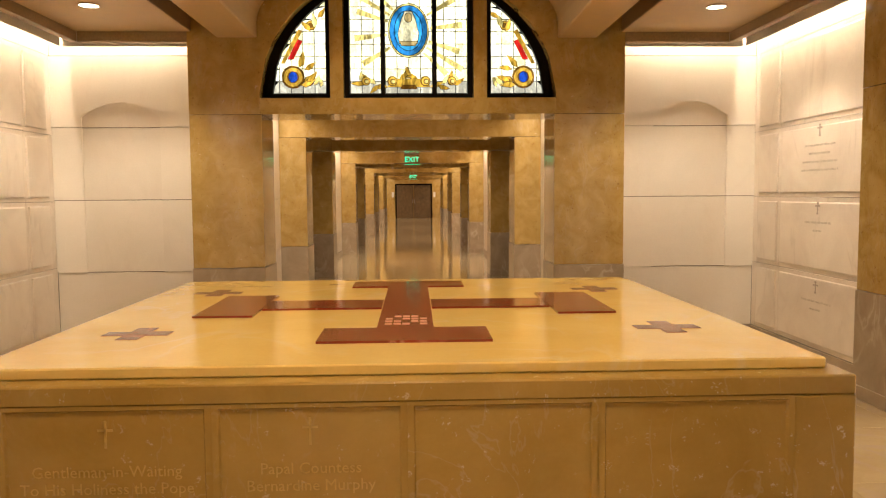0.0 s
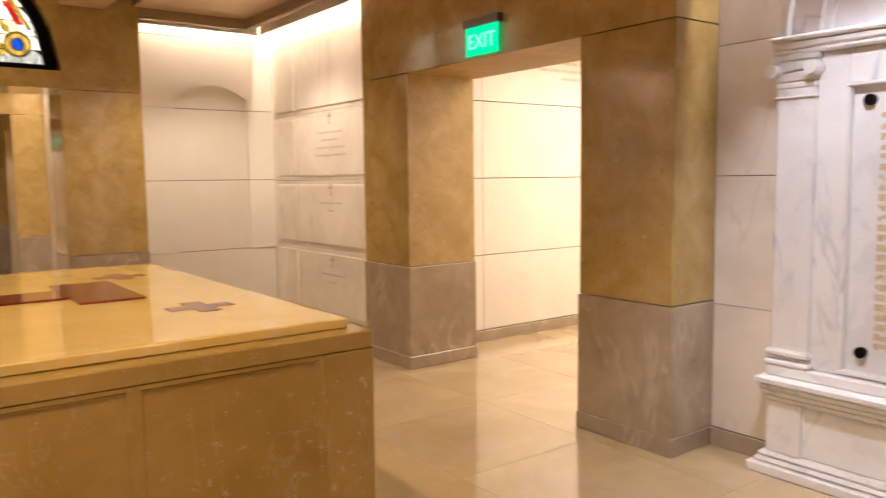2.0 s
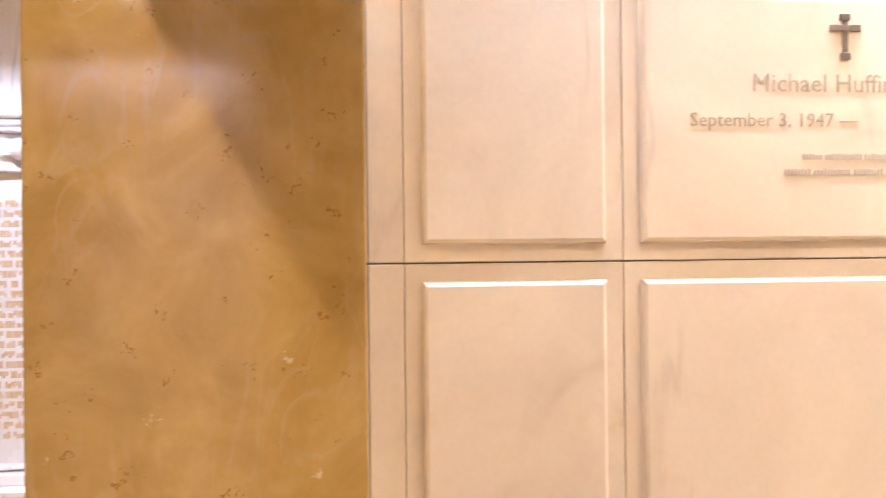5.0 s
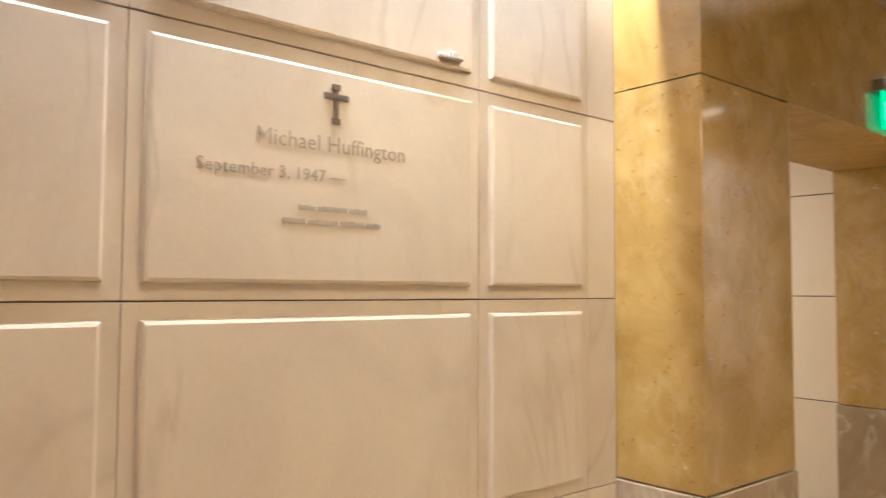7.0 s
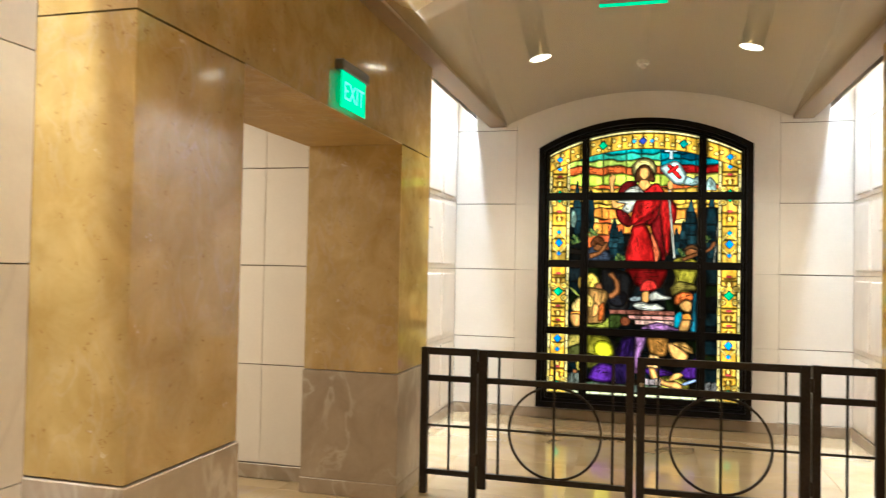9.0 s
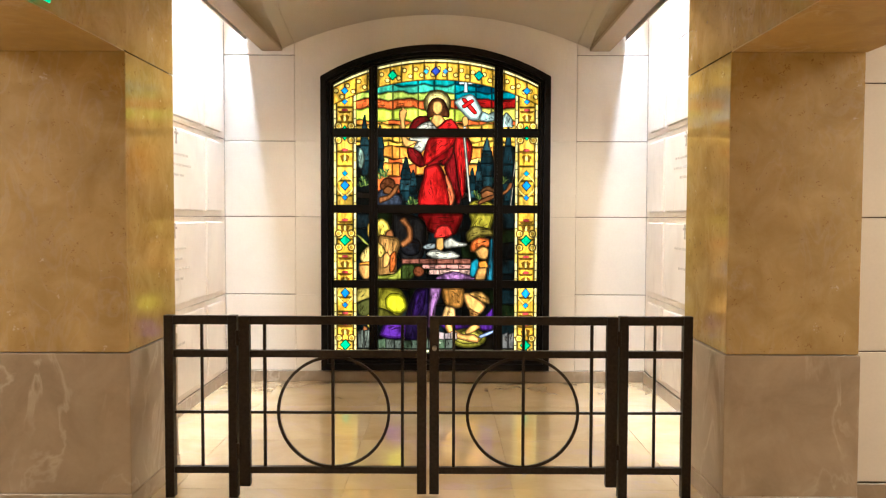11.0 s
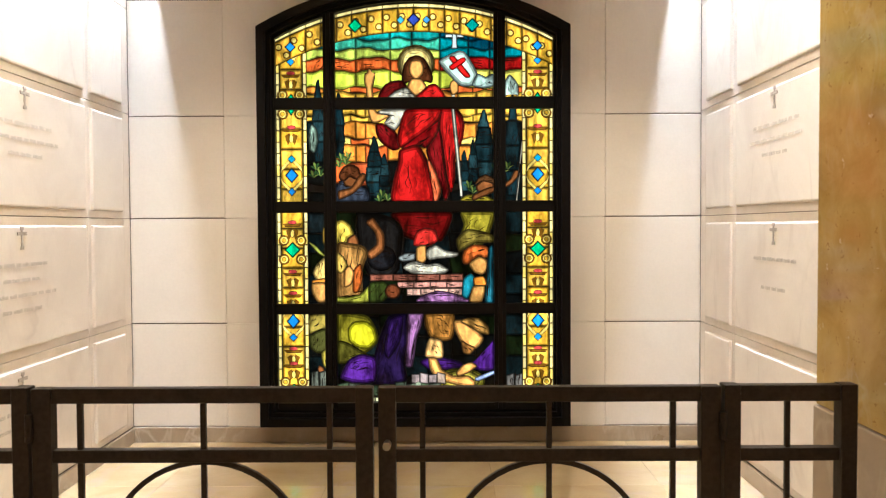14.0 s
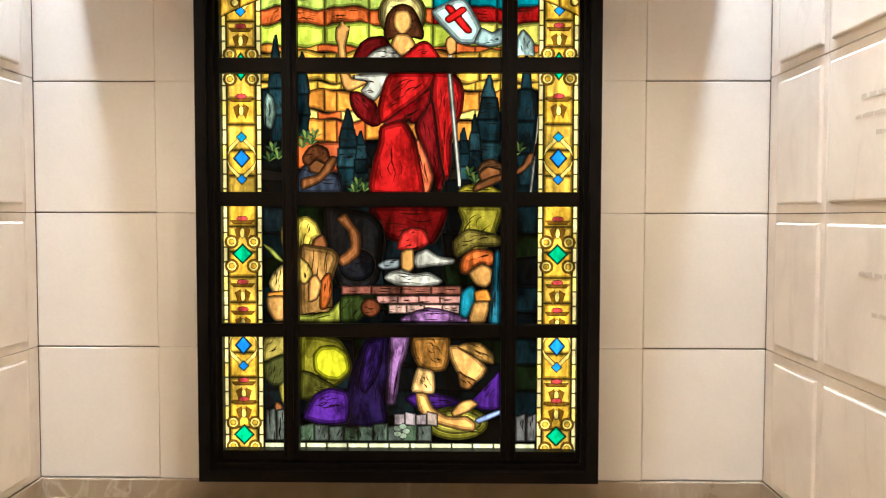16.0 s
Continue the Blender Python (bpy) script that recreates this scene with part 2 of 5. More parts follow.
IRON = plain("dark_bronze_iron", (0.028, 0.021, 0.016), 0.42, 0.6, 0.3, 60, 0.2)
FRAME_M = plain("black_bronze_frame", (0.004, 0.003, 0.0026), 0.42, 0.0, 0.3, 30, 0.1)
FRAME_M.node_tree.nodes["Principled BSDF"].inputs["Specular IOR Level"].default_value = 0.1
LEAD = plain("lead_came", (0.010, 0.009, 0.008), 0.6, 0.0)
LEAD.node_tree.nodes["Principled BSDF"].inputs["Specular IOR Level"].default_value = 0.15
STEEL = plain("brushed_steel", (0.45, 0.43, 0.40), 0.35, 1.0)
BRIGHT_METAL = plain("bright_polished_metal", (0.80, 0.79, 0.77), 0.3, 0.4)
GREY_BOX = plain("grey_sign_housing", (0.22, 0.21, 0.20), 0.4, 0.6)
INK = plain("engraved_grey", (0.38, 0.33, 0.28), 0.7)
FAINT = plain("faint_engraving", (0.50, 0.44, 0.37), 0.7)
INK_DARK = plain("bronze_cross", (0.20, 0.17, 0.15), 0.4, 0.6)
GILT = plain("gilt_letters", (0.52, 0.34, 0.085), 0.4, 0.1)
GILT_FLAT = plain("ochre_letters", (0.56, 0.40, 0.215), 0.6)
RUST_GILT = plain("rust_brown_gilt", (0.42, 0.19, 0.08), 0.4, 0.3)
DOOR_M = plain("dark_wood_door", (0.10, 0.062, 0.03), 0.4, 0.0, 0.25, 8)
SIGN_GREEN = glowing("green_sign_light", (0.0, 0.62, 0.27), 1.3)
SIGN_TEXT = glowing("green_letters", (0.02, 0.95, 0.50), 1.6)
SIGN_PALE = glowing("pale_sign_letters", (0.22, 0.95, 0.58), 1.35)
LAMP_GLOW = glowing("lamp_glow", (1.0, 0.86, 0.62), 9.0)
COVE_GLOW = glowing("cove_tube", (1.0, 0.84, 0.62), 6.0)
WHITE_PLASTIC = plain("white_plastic", (0.7, 0.66, 0.6), 0.4)


# ---- builders ----
def link_mesh(name, bm, material, parent=None, label="", category="", kind="", group=""):
    me = bpy.data.meshes.new(name)
    bm.to_mesh(me)
    bm.free()
    me.materials.append(material)
    ob = new(name, me)
    if parent is not None:
        ob.parent = parent
    return tagged(ob, label, category, group, kind)


def part(name, bm, material, parent, label=""):
    return link_mesh(name, bm, material, parent, label)


def thing(name, label, category, at=(0, 0, 0), kind="", group=""):
    ob = new(name)
    ob.location = at
    ob.empty_display_size = 0.1
    return tagged(ob, label, category, group, kind)


def add_box(bm, x0, x1, y0, y1, z0, z1, bevel=0.0):
    x0, x1 = min(x0, x1), max(x0, x1)
    y0, y1 = min(y0, y1), max(y0, y1)
    vs = [bm.verts.new(p) for p in ((x0, y0, z0), (x1, y0, z0), (x1, y1, z0), (x0, y1, z0), (x0, y0, z1), (x1, y0, z1), (x1, y1, z1), (x0, y1, z1))]
    fs = [bm.faces.new([vs[k] for k in q]) for q in ((3, 2, 1, 0), (4, 5, 6, 7), (0, 1, 5, 4), (1, 2, 6, 5), (2, 3, 7, 6), (3, 0, 4, 7))]
    if bevel:
        edges = list({e for f in fs for e in f.edges})
        bmesh.ops.bevel(bm, geom=edges, offset=bevel, segments=1, affect="EDGES")
    return bm


def box(x0, x1, y0, y1, z0, z1, bevel=0.0):
    return add_box(bmesh.new(), x0, x1, y0, y1, z0, z1, bevel)


def add_prism(bm, pts, to3, depth):
    """Extrudes a flat outline. to3(u, v, d) gives the place of a point of the outline at depth d."""
    a = [bm.verts.new(to3(u, v, 0)) for u, v in pts]
    b = [bm.verts.new(to3(u, v, depth)) for u, v in pts]
    n = len(pts)
    bm.faces.new(a)
    bm.faces.new(b[::-1])
    for k in range(n):
        bm.faces.new((a[k], b[k], b[(k + 1) % n], a[(k + 1) % n]))
    bmesh.ops.recalc_face_normals(bm, faces=bm.faces[:])
    return bm


def prism(pts, to3, depth):
    return add_prism(bmesh.new(), pts, to3, depth)


def add_tube(bm, centre, radius, axis, length, segs=20):
    """A round bar from centre along the axis 0, 1 or 2."""
    o = [k for k in (0, 1, 2) if k != axis]
    rings = []
    for d in (0, length):
        ring = []
        for k in range(segs):
            p = list(centre)
            p[axis] += d
            p[o[0]] += radius * math.cos(2 * math.pi * k / segs)
            p[o[1]] += radius * math.sin(2 * math.pi * k / segs)
            ring.append(bm.verts.new(p))
        rings.append(ring)
    bm.faces.new(rings[0])
    bm.faces.new(rings[1][::-1])
    for k in range(segs):
        bm.faces.new((rings[0][k], rings[1][k], rings[1][(k + 1) % segs], rings[0][(k + 1) % segs]))
    bmesh.ops.recalc_face_normals(bm, faces=bm.faces[:])
    return bm


def add_ring(bm, centre, radius, thick, axis, segs=48):
    """A flat-barred hoop round the axis y."""
    cx, cy, cz = centre
    prof = ((radius - thick, -thick), (radius + thick, -thick), (radius + thick, thick), (radius - thick, thick))
    rings = []
    for k in range(segs):
        a = 2 * math.pi * k / segs
        rings.append([bm.verts.new((cx + r * math.cos(a), cy + d, cz + r * math.sin(a))) for r, d in prof])
    for k in range(segs):
        p, q = rings[k], rings[(k + 1) % segs]
        for j in range(4):
            bm.faces.new((p[j], p[(j + 1) % 4], q[(j + 1) % 4], q[j]))
    bmesh.ops.recalc_face_normals(bm, faces=bm.faces[:])
    return bm


def writing(name, text, size, m, material, parent=None, label="", spacing=1.0):
    """Letters as a thin solid mesh, centred, in the plane of the pose m (x along the line, y up)."""
    c = bpy.data.curves.new(name, "FONT")
    c.body, c.size, c.align_x, c.align_y, c.extrude, c.resolution_u = text, size, "CENTER", "CENTER", 0.0008, 2
    c.space_character = spacing
    tmp = bpy.data.objects.new(name, c)
    scene.collection.objects.link(tmp)
    dg = bpy.context.evaluated_depsgraph_get()
    me = bpy.data.meshes.new_from_object(tmp.evaluated_get(dg))
    bpy.data.objects.remove(tmp)
    me.materials.clear()
    me.materials.append(material)
    ob = new(name, me)
    ob.parent = parent
    ob.matrix_world = m
    return tagged(ob, label)


# ---- the plan ----
XP, XR = 3.335, 3.70          # hall: face of the piers, wall of the recesses
XC, XCR = 1.475, 1.85         # corridors: face of the piers, wall of the recesses
YS, YN = 0.65, 8.05           # hall: south and north fronts
YM = 4.29                     # middle of the hall and of its side doorways
BASE, LINTEL = 0.805, 2.29
JOINTS = (0.10, 0.79, 1.487, 2.175, 2.985, 3.40)

# floor: one polished sheet
floor = link_mesh("floor", box(-12, 12, -9, 51, -0.2, -0.004), FLOOR, None, "polished beige marble floor of large slabs with cloudy veins", "floor", "structure")


def pier(x0, x1, y0, y1, top=LINTEL, name="pier"):
    """A square pier: grey base with plinth, honey shaft above."""
    p = thing(name, "honey marble pier on a grey-brown marble base", "pier", ((x0 + x1) / 2, (y0 + y1) / 2, 0), "structure")
    c = p.location
    e = 0.007
    f = lambda *v: box(v[0] - c.x, v[1] - c.x, v[2] - c.y, v[3] - c.y, v[4], v[5], 0.004)
    part("plinth", f(x0 - e - 0.006, x1 + e + 0.006, y0 - e - 0.006, y1 + e + 0.006, 0, 0.10), GREY, p, "grey-brown marble plinth")
    part("pier_base", f(x0 - e, x1 + e, y0 - e, y1 + e, 0.10, BASE), GREY, p, "grey-brown veined marble base")
    part("shaft", f(x0, x1, y0, y1, BASE + 0.004, top - 0.002), GOLD, p)
    return p


def wall_box(name, x0, x1, y0, y1, z0, z1, material, label):
    return link_mesh(name, box(x0, x1, y0, y1, z0, z1), material, None, label, "wall", "structure")


def slab_wall(name, axis, plane, facing, a0, a1, cuts, joints, material, label, raised=None, thick=0.03, base=True):
    """A wall clad in stone slabs with open dark joints. axis: the wall lies in x = plane or y = plane; facing: the side
    on which the room lies (+1 or -1); cuts: the upright joints; raised: columns whose slabs carry a raised tablet."""
    def bx(u0, u1, d0, d1, z0, z1, bev):
        p0, p1 = plane + facing * d0, plane + facing * d1
        return box(p0, p1, u0, u1, z0, z1, bev) if axis == "x" else box(u0, u1, p0, p1, z0, z1, bev)
    w = link_mesh(name, bx(a0, a1, -0.25, -0.012, 0, joints[-1], 0), JOINT, None, label, "wall", "structure")
    edges = [a0, *cuts, a1]
    g = 0.0032 if material is PALE else 0.0018
    for k in range(len(edges) - 1):
        for j in range(len(joints) - 1):
            u0, u1, z0, z1 = edges[k] + 0.0008, edges[k + 1] - 0.0008, joints[j] + g, joints[j + 1] - g
            part("panel", bx(u0, u1, -0.012, 0.0, z0, z1, 0.0035 if material is PALE else 0.002), material, w)
            if raised and k in raised and z1 - z0 > 0.3 and z1 < 3.2:
                i = 0.042
                lo = [(u0 + i, z0 + i), (u1 - i, z0 + i), (u1 - i, z1 - i), (u0 + i, z1 - i)]
                bm = bmesh.new()
                rings = []
                for inset, d in ((0, 0.0), (0.004, 0.014), (0.012, 0.017)):
                    ring = []
                    for (u, z), (su, sz) in zip(lo, ((1, 1), (-1, 1), (-1, -1), (1, -1))):
                        uu, zz, p = u + su * inset, z + sz * inset, plane + facing * d
                        ring.append(bm.verts.new((p, uu, zz) if axis == "x" else (uu, p, zz)))
                    rings.append(ring)
                for r, s in zip(rings, rings[1:]):
                    for q in range(4):
                        bm.faces.new((r[q], r[(q + 1) % 4], s[(q + 1) % 4], s[q]))
                bm.faces.new(rings[-1])
                bmesh.ops.recalc_face_normals(bm, faces=bm.faces[:])
                part("tablet", bm, material, w)
    if base:
        part("skirting", bx(a0, a1, 0.0, 0.016, 0, 0.098, 0.003), GREY, w, "grey-brown marble skirting")
    return w


# ---- the hall ----
for sx, side in ((1, "east"), (-1, "west")):
    f = -sx
    # piers beside the side doorway, lintel above
    pier(min(sx * XP, sx * 3.99), max(sx * XP, sx * 3.99), 5.18, 5.83)
    pier(min(sx * XP, sx * 3.99), max(sx * XP, sx * 3.99), 2.76, 3.41)
    wall_box("lintel_" + side, sx * XP, sx * 3.99, 2.76, 5.83, LINTEL + 0.002, 3.4, GOLD, "honey marble lintel over a side doorway")
    part("soffit", box(sx * (XP + 0.002), sx * 3.988, 3.412, 5.178, LINTEL - 0.004, LINTEL + 0.002), DULL_GOLD, bpy.data.objects["lintel_" + side])
    # recess with crypt fronts, and the one behind the monument
    slab_wall("wall_%s_north" % side, "x", sx * XR, f, 5.83, 8.40, (6.35, 7.80, 8.30), JOINTS, CREAM, "cream marble wall of crypt fronts with raised tablets", {0, 1, 2})
    slab_wall("wall_%s_south" % side, "x", sx * XR, f, 0.35, 2.76, (), JOINTS, CREAM, "cream marble wall behind the white monument")
    # passage beyond the doorway
    s2 = sorted((sx * 3.99, sx * 9.0))
    slab_wall("wall_%s_passage_north" % side, "y", 5.62, -1, s2[0], s2[1], (sx * 4.45, sx * 6.3) if sx > 0 else (sx * 6.3, sx * 4.45), JOINTS, PALE, "pale limestone wall of a side passage")
    slab_wall("wall_%s_passage_south" % side, "y", 2.96, 1, s2[0], s2[1], (sx * 6.3,), JOINTS, PALE, "pale limestone wall of a side passage")
    wall_box("wall_%s_passage_end" % side, sx * 9.0, sx * 9.2, 2.7, 5.9, 0, 3.4, PALE, "pale limestone end wall of a side passage")
    link_mesh("ceiling_%s_passage" % side, box(sx * 3.99, sx * 9.2, 2.7, 5.9, 3.0, 3.2), CEILING, None, "bronze-toned plaster ceiling of a side passage", "ceiling", "structure")
    # fronts: alcove walls with a blind arched niche
    xa, xb = sorted((sx * 2.19, sx * XR))
    for nm, yy, fc in (("north", 8.40, -1), ("south", 0.35, 1)):
        w = slab_wall("wall_%s_%s_alcove" % (nm, side), "y", yy, fc, xa, xb, (), (0.10, 0.745, 1.50, 2.25, 2.985, 3.40), PALE, "pale limestone alcove wall with a blind arched niche")
        if nm == "north":
            # niche: a framing layer round an arched sunk field
            c, h, zs, zt = sx * 2.99, 0.40, 0.745, 2.25
            bm = bmesh.new()
            to3 = lambda u, v, d: (u, yy - d, v)
            arch = [(c - h + 2 * h * k / 14, zt + 0.11 + 0.15 * (1 - ((k - 7) / 7) ** 2)) for k in range(15)]
            for za, zb in ((zs, 1.496), (1.504, zt)):
                add_prism(bm, [(xa + 0.002, za), (c - h, za), (c - h, zb), (xa + 0.002, zb)], to3, 0.016)
                add_prism(bm, [(c + h, za), (xb - 0.002, za), (xb - 0.002, zb), (c + h, zb)], to3, 0.016)
            top = [(xa + 0.002, zt + 0.008), (c - h, zt + 0.008)] + [p for p in arch if p[1] > zt + 0.004] + [(c + h, zt + 0.008), (xb - 0.002, zt + 0.008), (xb - 0.002, 2.98), (xa + 0.002, 2.98)]
            add_prism(bm, top, to3, 0.016)
            part("niche_surround", bm, PALE, w)

# fronts of the hall: broad piers with an opening, north with a lunette above
for nm, y0, y1 in (("north", YN, YN + 0.62), ("south", 0.04, YS)):
    for sx in (-1, 1):
        a, b = sorted((sx * XC, sx * 2.19))
        pier(a, b, y0, y1, 2.345)


def lun_edge(u, a=1.49, b=1.30, z0=2.51):
    return z0 + b * math.sqrt(max(0.0, 1 - (u / a) ** 2))


def front_wall(name, y0, y1, label):
    """The wall over the opening, with a half-round hole and two stone mullions standing in it."""
    w = thing(name, label, "wall", (0, 0, 0), "structure")
    to3 = lambda u, v, d: (u, y0 + d, v)
    for s in (-1, 1):
        pts = [(s * 2.19, 2.347), (s * 2.19, 4.2), (0, 4.2)] + [(s * u, lun_edge(u)) for u in np.linspace(0, 1.489, 22)] + [(s * 1.49, 2.51), (s * 1.49, 2.347)]
        part("spandrel", prism(pts, to3, y1 - y0), GOLD, w)
        part("mullion", box(s * 0.655, s * 0.79, y0 + 0.03, y1, 2.51, lun_edge(0.79) + 0.12), GOLD, w)
    part("lintel", box(-1.488, 1.488, y0 - 0.004, y1, 2.347, 2.508, 0.003), GOLD, w)
    return w


front_wall("wall_north", YN, YN + 0.62, "honey marble front wall with a half-round stained glass lunette")
front_wall("wall_south", 0.04, YS, "honey marble front wall over the south corridor opening")

# hall ceiling: flat side fields with lips over the coves, beams, middle vault
for sx in (-1, 1):
    link_mesh("ceiling", box(sx * 2.16, sx * XP, 0.65, YN, 3.16, 3.45), CEILING, None, "bronze-toned plaster side ceiling with round downlights", "ceiling", "structure")
    link_mesh("beam", box(sx * 1.50, sx * 1.90, 0.65, YN, 3.10, 3.50, 0.01), CEILING, None, "bronze-toned plaster ceiling beam", "beam", "structure")
    # dark brown lining stands for the shade between beam and side ceiling
    link_mesh("beam_gap", add_box(box(sx * 1.90, sx * 2.16, 0.65, YN, 3.40, 3.50), sx * 2.15, sx * 2.159, 0.65, YN, 3.165, 3.40), VALANCE, None, "gap beside the ceiling beam, its shade put in as dark brown", "ceiling", "structure")
    for a, b in ((0.65, 2.76), (5.83, YN)):
        link_mesh("valance", box(sx * 3.26, sx * 3.335, a, b, 3.06, 3.16, 0.004), VALANCE, None, "brown plaster valance hiding the cove light", "valance", "structure")
        link_mesh("cove_ceiling", box(sx * 3.30, sx * 3.95, a - 0.3, b + 0.35, 3.40, 3.5), PALE, None, "pale plaster inside of the light cove", "ceiling", "structure")
    for y0, y1 in ((YN, YN + 0.075), (0.575, 0.65)):
        link_mesh("valance", box(sx * 2.19, sx * 3.26, y0, y1, 3.06, 3.40, 0.004), VALANCE, None, "brown plaster valance hiding the cove light", "valance", "structure")
    link_mesh("cove_ceiling", box(sx * 2.19, sx * 3.70, YN + 0.075, 8.65, 3.40, 3.5), PALE, None, "pale plaster inside of the light cove", "ceiling", "structure")
    link_mesh("cove_ceiling", box(sx * 2.19, sx * 3.70, 0.1, 0.575, 3.40, 3.5), PALE, None, "pale plaster inside of the light cove", "ceiling", "structure")


def vault(name, half, z0, rise, y0, y1, material, label, thick=0.08, n=28):
    pts = [(half * math.cos(math.pi * k / n), z0 + rise * math.sin(math.pi * k / n)) for k in range(n + 1)]
    return link_mesh(name, prism(pts + [(-half, z0 + rise + thick), (half, z0 + rise + thick)], lambda u, v, d: (u, y0 + d, v), y1 - y0), material, None, label, "ceiling", "structure")


def segment_vault(name, half, z0, rise, y0, y1, material, label, thick=0.08, n=28):
    r = (half * half + rise * rise) / (2 * rise)
    pts = [(u, z0 + math.sqrt(r * r - u * u) - (r - rise)) for u in np.linspace(half, -half, n)]
    bm = prism(pts + [(-half, z0 + rise + thick), (half, z0 + rise + thick)], lambda u, v, d: (u, y0 + d, v), y1 - y0)
    for fc in bm.faces:
        fc.smooth = abs(fc.normal.y) < 0.5 and fc.normal.z < 0
    return link_mesh(name, bm, material, None, label, "ceiling", "structure")


# unseen baffle plates, added to give the cove light its steep edge
for sx in (-1, 1):
    for x, y0, y1 in ((3.495, 0.66, 2.75), (3.495, 5.84, 8.20), (1.68, -2.40, 0.03), (1.68, -8.10, -5.71)):
        link_mesh("lamp_trough", box(sx * x, sx * (x + 0.012), y0, y1, 3.05, 3.398), PALE, None, "unseen pale baffle added to cut off the cove light", "lamp trough", "structure")
    link_mesh("lamp_trough", box(sx * 2.20, sx * 3.48, 8.23, 8.242, 3.05, 3.398), PALE, None, "unseen pale baffle added to cut off the cove light", "lamp trough", "structure")
vault("ceiling", 1.50, 3.26, 0.62, 0.65, YN, CEILING, "bronze-toned plaster barrel vault over the hall")

# ---- the south corridor and the window chapel ----
ROWS_J = (0.10, 0.79, 1.487, 2.175, 2.86, 3.40)
for sx, side in ((1, "east"), (-1, "west")):
    f = -sx
    cut = [-2.245, -1.695, -0.575, -0.045]
    slab_wall("wall_%s_crypts" % side, "x", sx * XCR, f, -2.415, 0.04, cut, ROWS_J, CREAM, "cream marble crypt fronts with raised tablets", {1, 2, 3})
    xs = sorted((sx * XC, sx * 2.13))
    pier(xs[0], xs[1], -3.075, -2.415)
    pier(xs[0], xs[1], -5.70, -5.045)
    wall_box("lintel_%s_chapel" % side, sx * XC, sx * 2.13, -5.70, -2.415, LINTEL + 0.002, 3.4, GOLD, "honey marble lintel over a corridor doorway")
    part("soffit", box(sx * (XC + 0.002), sx * 2.128, -5.043, -3.077, LINTEL - 0.004, LINTEL + 0.002), DULL_GOLD, bpy.data.objects["lintel_%s_chapel" % side])
    s2 = sorted((sx * 2.13, sx * 7.0))
    slab_wall("wall_%s_aisle_south" % side, "y", -5.25, 1, s2[0], s2[1], (2.55, 4.2) if sx > 0 else (-4.2, -2.55), ROWS_J, PALE, "pale limestone wall of a side aisle")
    slab_wall("wall_%s_aisle_north" % side, "y", -2.87, -1, s2[0], s2[1], (sx * 4.2,), ROWS_J, PALE, "pale limestone wall of a side aisle")
    wall_box("wall_%s_aisle_end" % side, sx * 7.0, sx * 7.2, -5.6, -2.5, 0, 3.4, PALE, "pale limestone end wall of a side aisle")
    link_mesh("ceiling_%s_aisle" % side, box(sx * 2.13, sx * 7.2, -5.6, -2.5, 3.0, 3.2), CEILING, None, "bronze-toned plaster ceiling of a side aisle", "ceiling", "structure")
    # chapel side wall of crypts
    slab_wall("wall_%s_chapel" % side, "x", sx * 1.885, f, -8.12, -5.70, [-8.03, -7.52], ROWS_J, CREAM, "cream marble chapel wall of crypt fronts", {1, 2})
    # back wall beside the window
    xa, xb = sorted((sx * 1.255, sx * 1.885))
    slab_wall("wall_south_chapel_" + side, "y", -8.12, 1, xa, xb, (), (0.10, 0.79, 1.487, 2.16, 2.92, 3.40), PALE, "pale limestone wall beside the stained glass window")
    # valance and cove
    link_mesh("valance", box(sx * 1.36, sx * 1.54, -8.10, 0.04, 2.95, 3.0, 0.004), VALANCE, None, "brown plaster valance along the vault", "valance", "structure")
    link_mesh("valance", box(sx * 1.36, sx * 1.46, -8.10, 0.04, 3.0, 3.40), VALANCE, None, "brown back of the valance", "valance", "structure")
    link_mesh("cove_ceiling", box(sx * 1.46, sx * 2.15, -8.30, 0.04, 3.40, 3.5), PALE, None, "pale plaster inside of the light cove", "ceiling", "structure")
segment_vault("ceiling", 1.36, 2.97, 0.30, -8.10, 0.04, VAULT, "glossy golden plaster vault over the chapel")

# the pale stone surround with the segment-arched window opening
WHALF, WSILL, WSPRING, WRISE = 1.005, 0.13, 2.71, 0.275
WR = (WHALF ** 2 + WRISE ** 2) / (2 * WRISE)


def win_top(u, inset=0.0):
    return WSPRING + math.sqrt(max(0.0, (WR - inset) ** 2 - u * u)) - (WR - WRISE)


surround = thing("wall_south", "pale limestone surround of the arched window", "wall", (0, 0, 0), "structure")
to_s = lambda u, v, d: (u, -8.12 - d, v)
for s in (-1, 1):
    a = [0.0, 0.79, 1.487, 2.16]
    for z0, z1 in zip(a, a[1:]):
        z0 = max(z0, 0.10)
        part("jamb_block", box(s * WHALF, s * 1.2525, -8.40, -8.115, z0 + 0.001, z1 - 0.001, 0.002), PALE, surround)
    pts = [(s * 1.2525, 2.161), (s * 1.2525, 3.4), (0.0005 * s, 3.4)] + [(s * u, win_top(u)) for u in np.linspace(0.0005, WHALF, 16)] + [(s * WHALF, 2.161)]
    part("arch_block", prism(pts, lambda u, v, d: (u, -8.115 - d, v), 0.285), PALE, surround)
part("sill_block", box(-1.885, 1.885, -8.40, -8.10, 0, 0.099, 0.003), GREY, surround, "grey-brown marble skirting course")
part("sill", box(-WHALF, WHALF, -8.40, -8.115, 0.10, WSILL, 0.002), PALE, surround)
wall_box("wall_south_back", -2.2, 2.2, -8.70, -8.45, 0, 3.5, JOINT, "dark back of the light box")

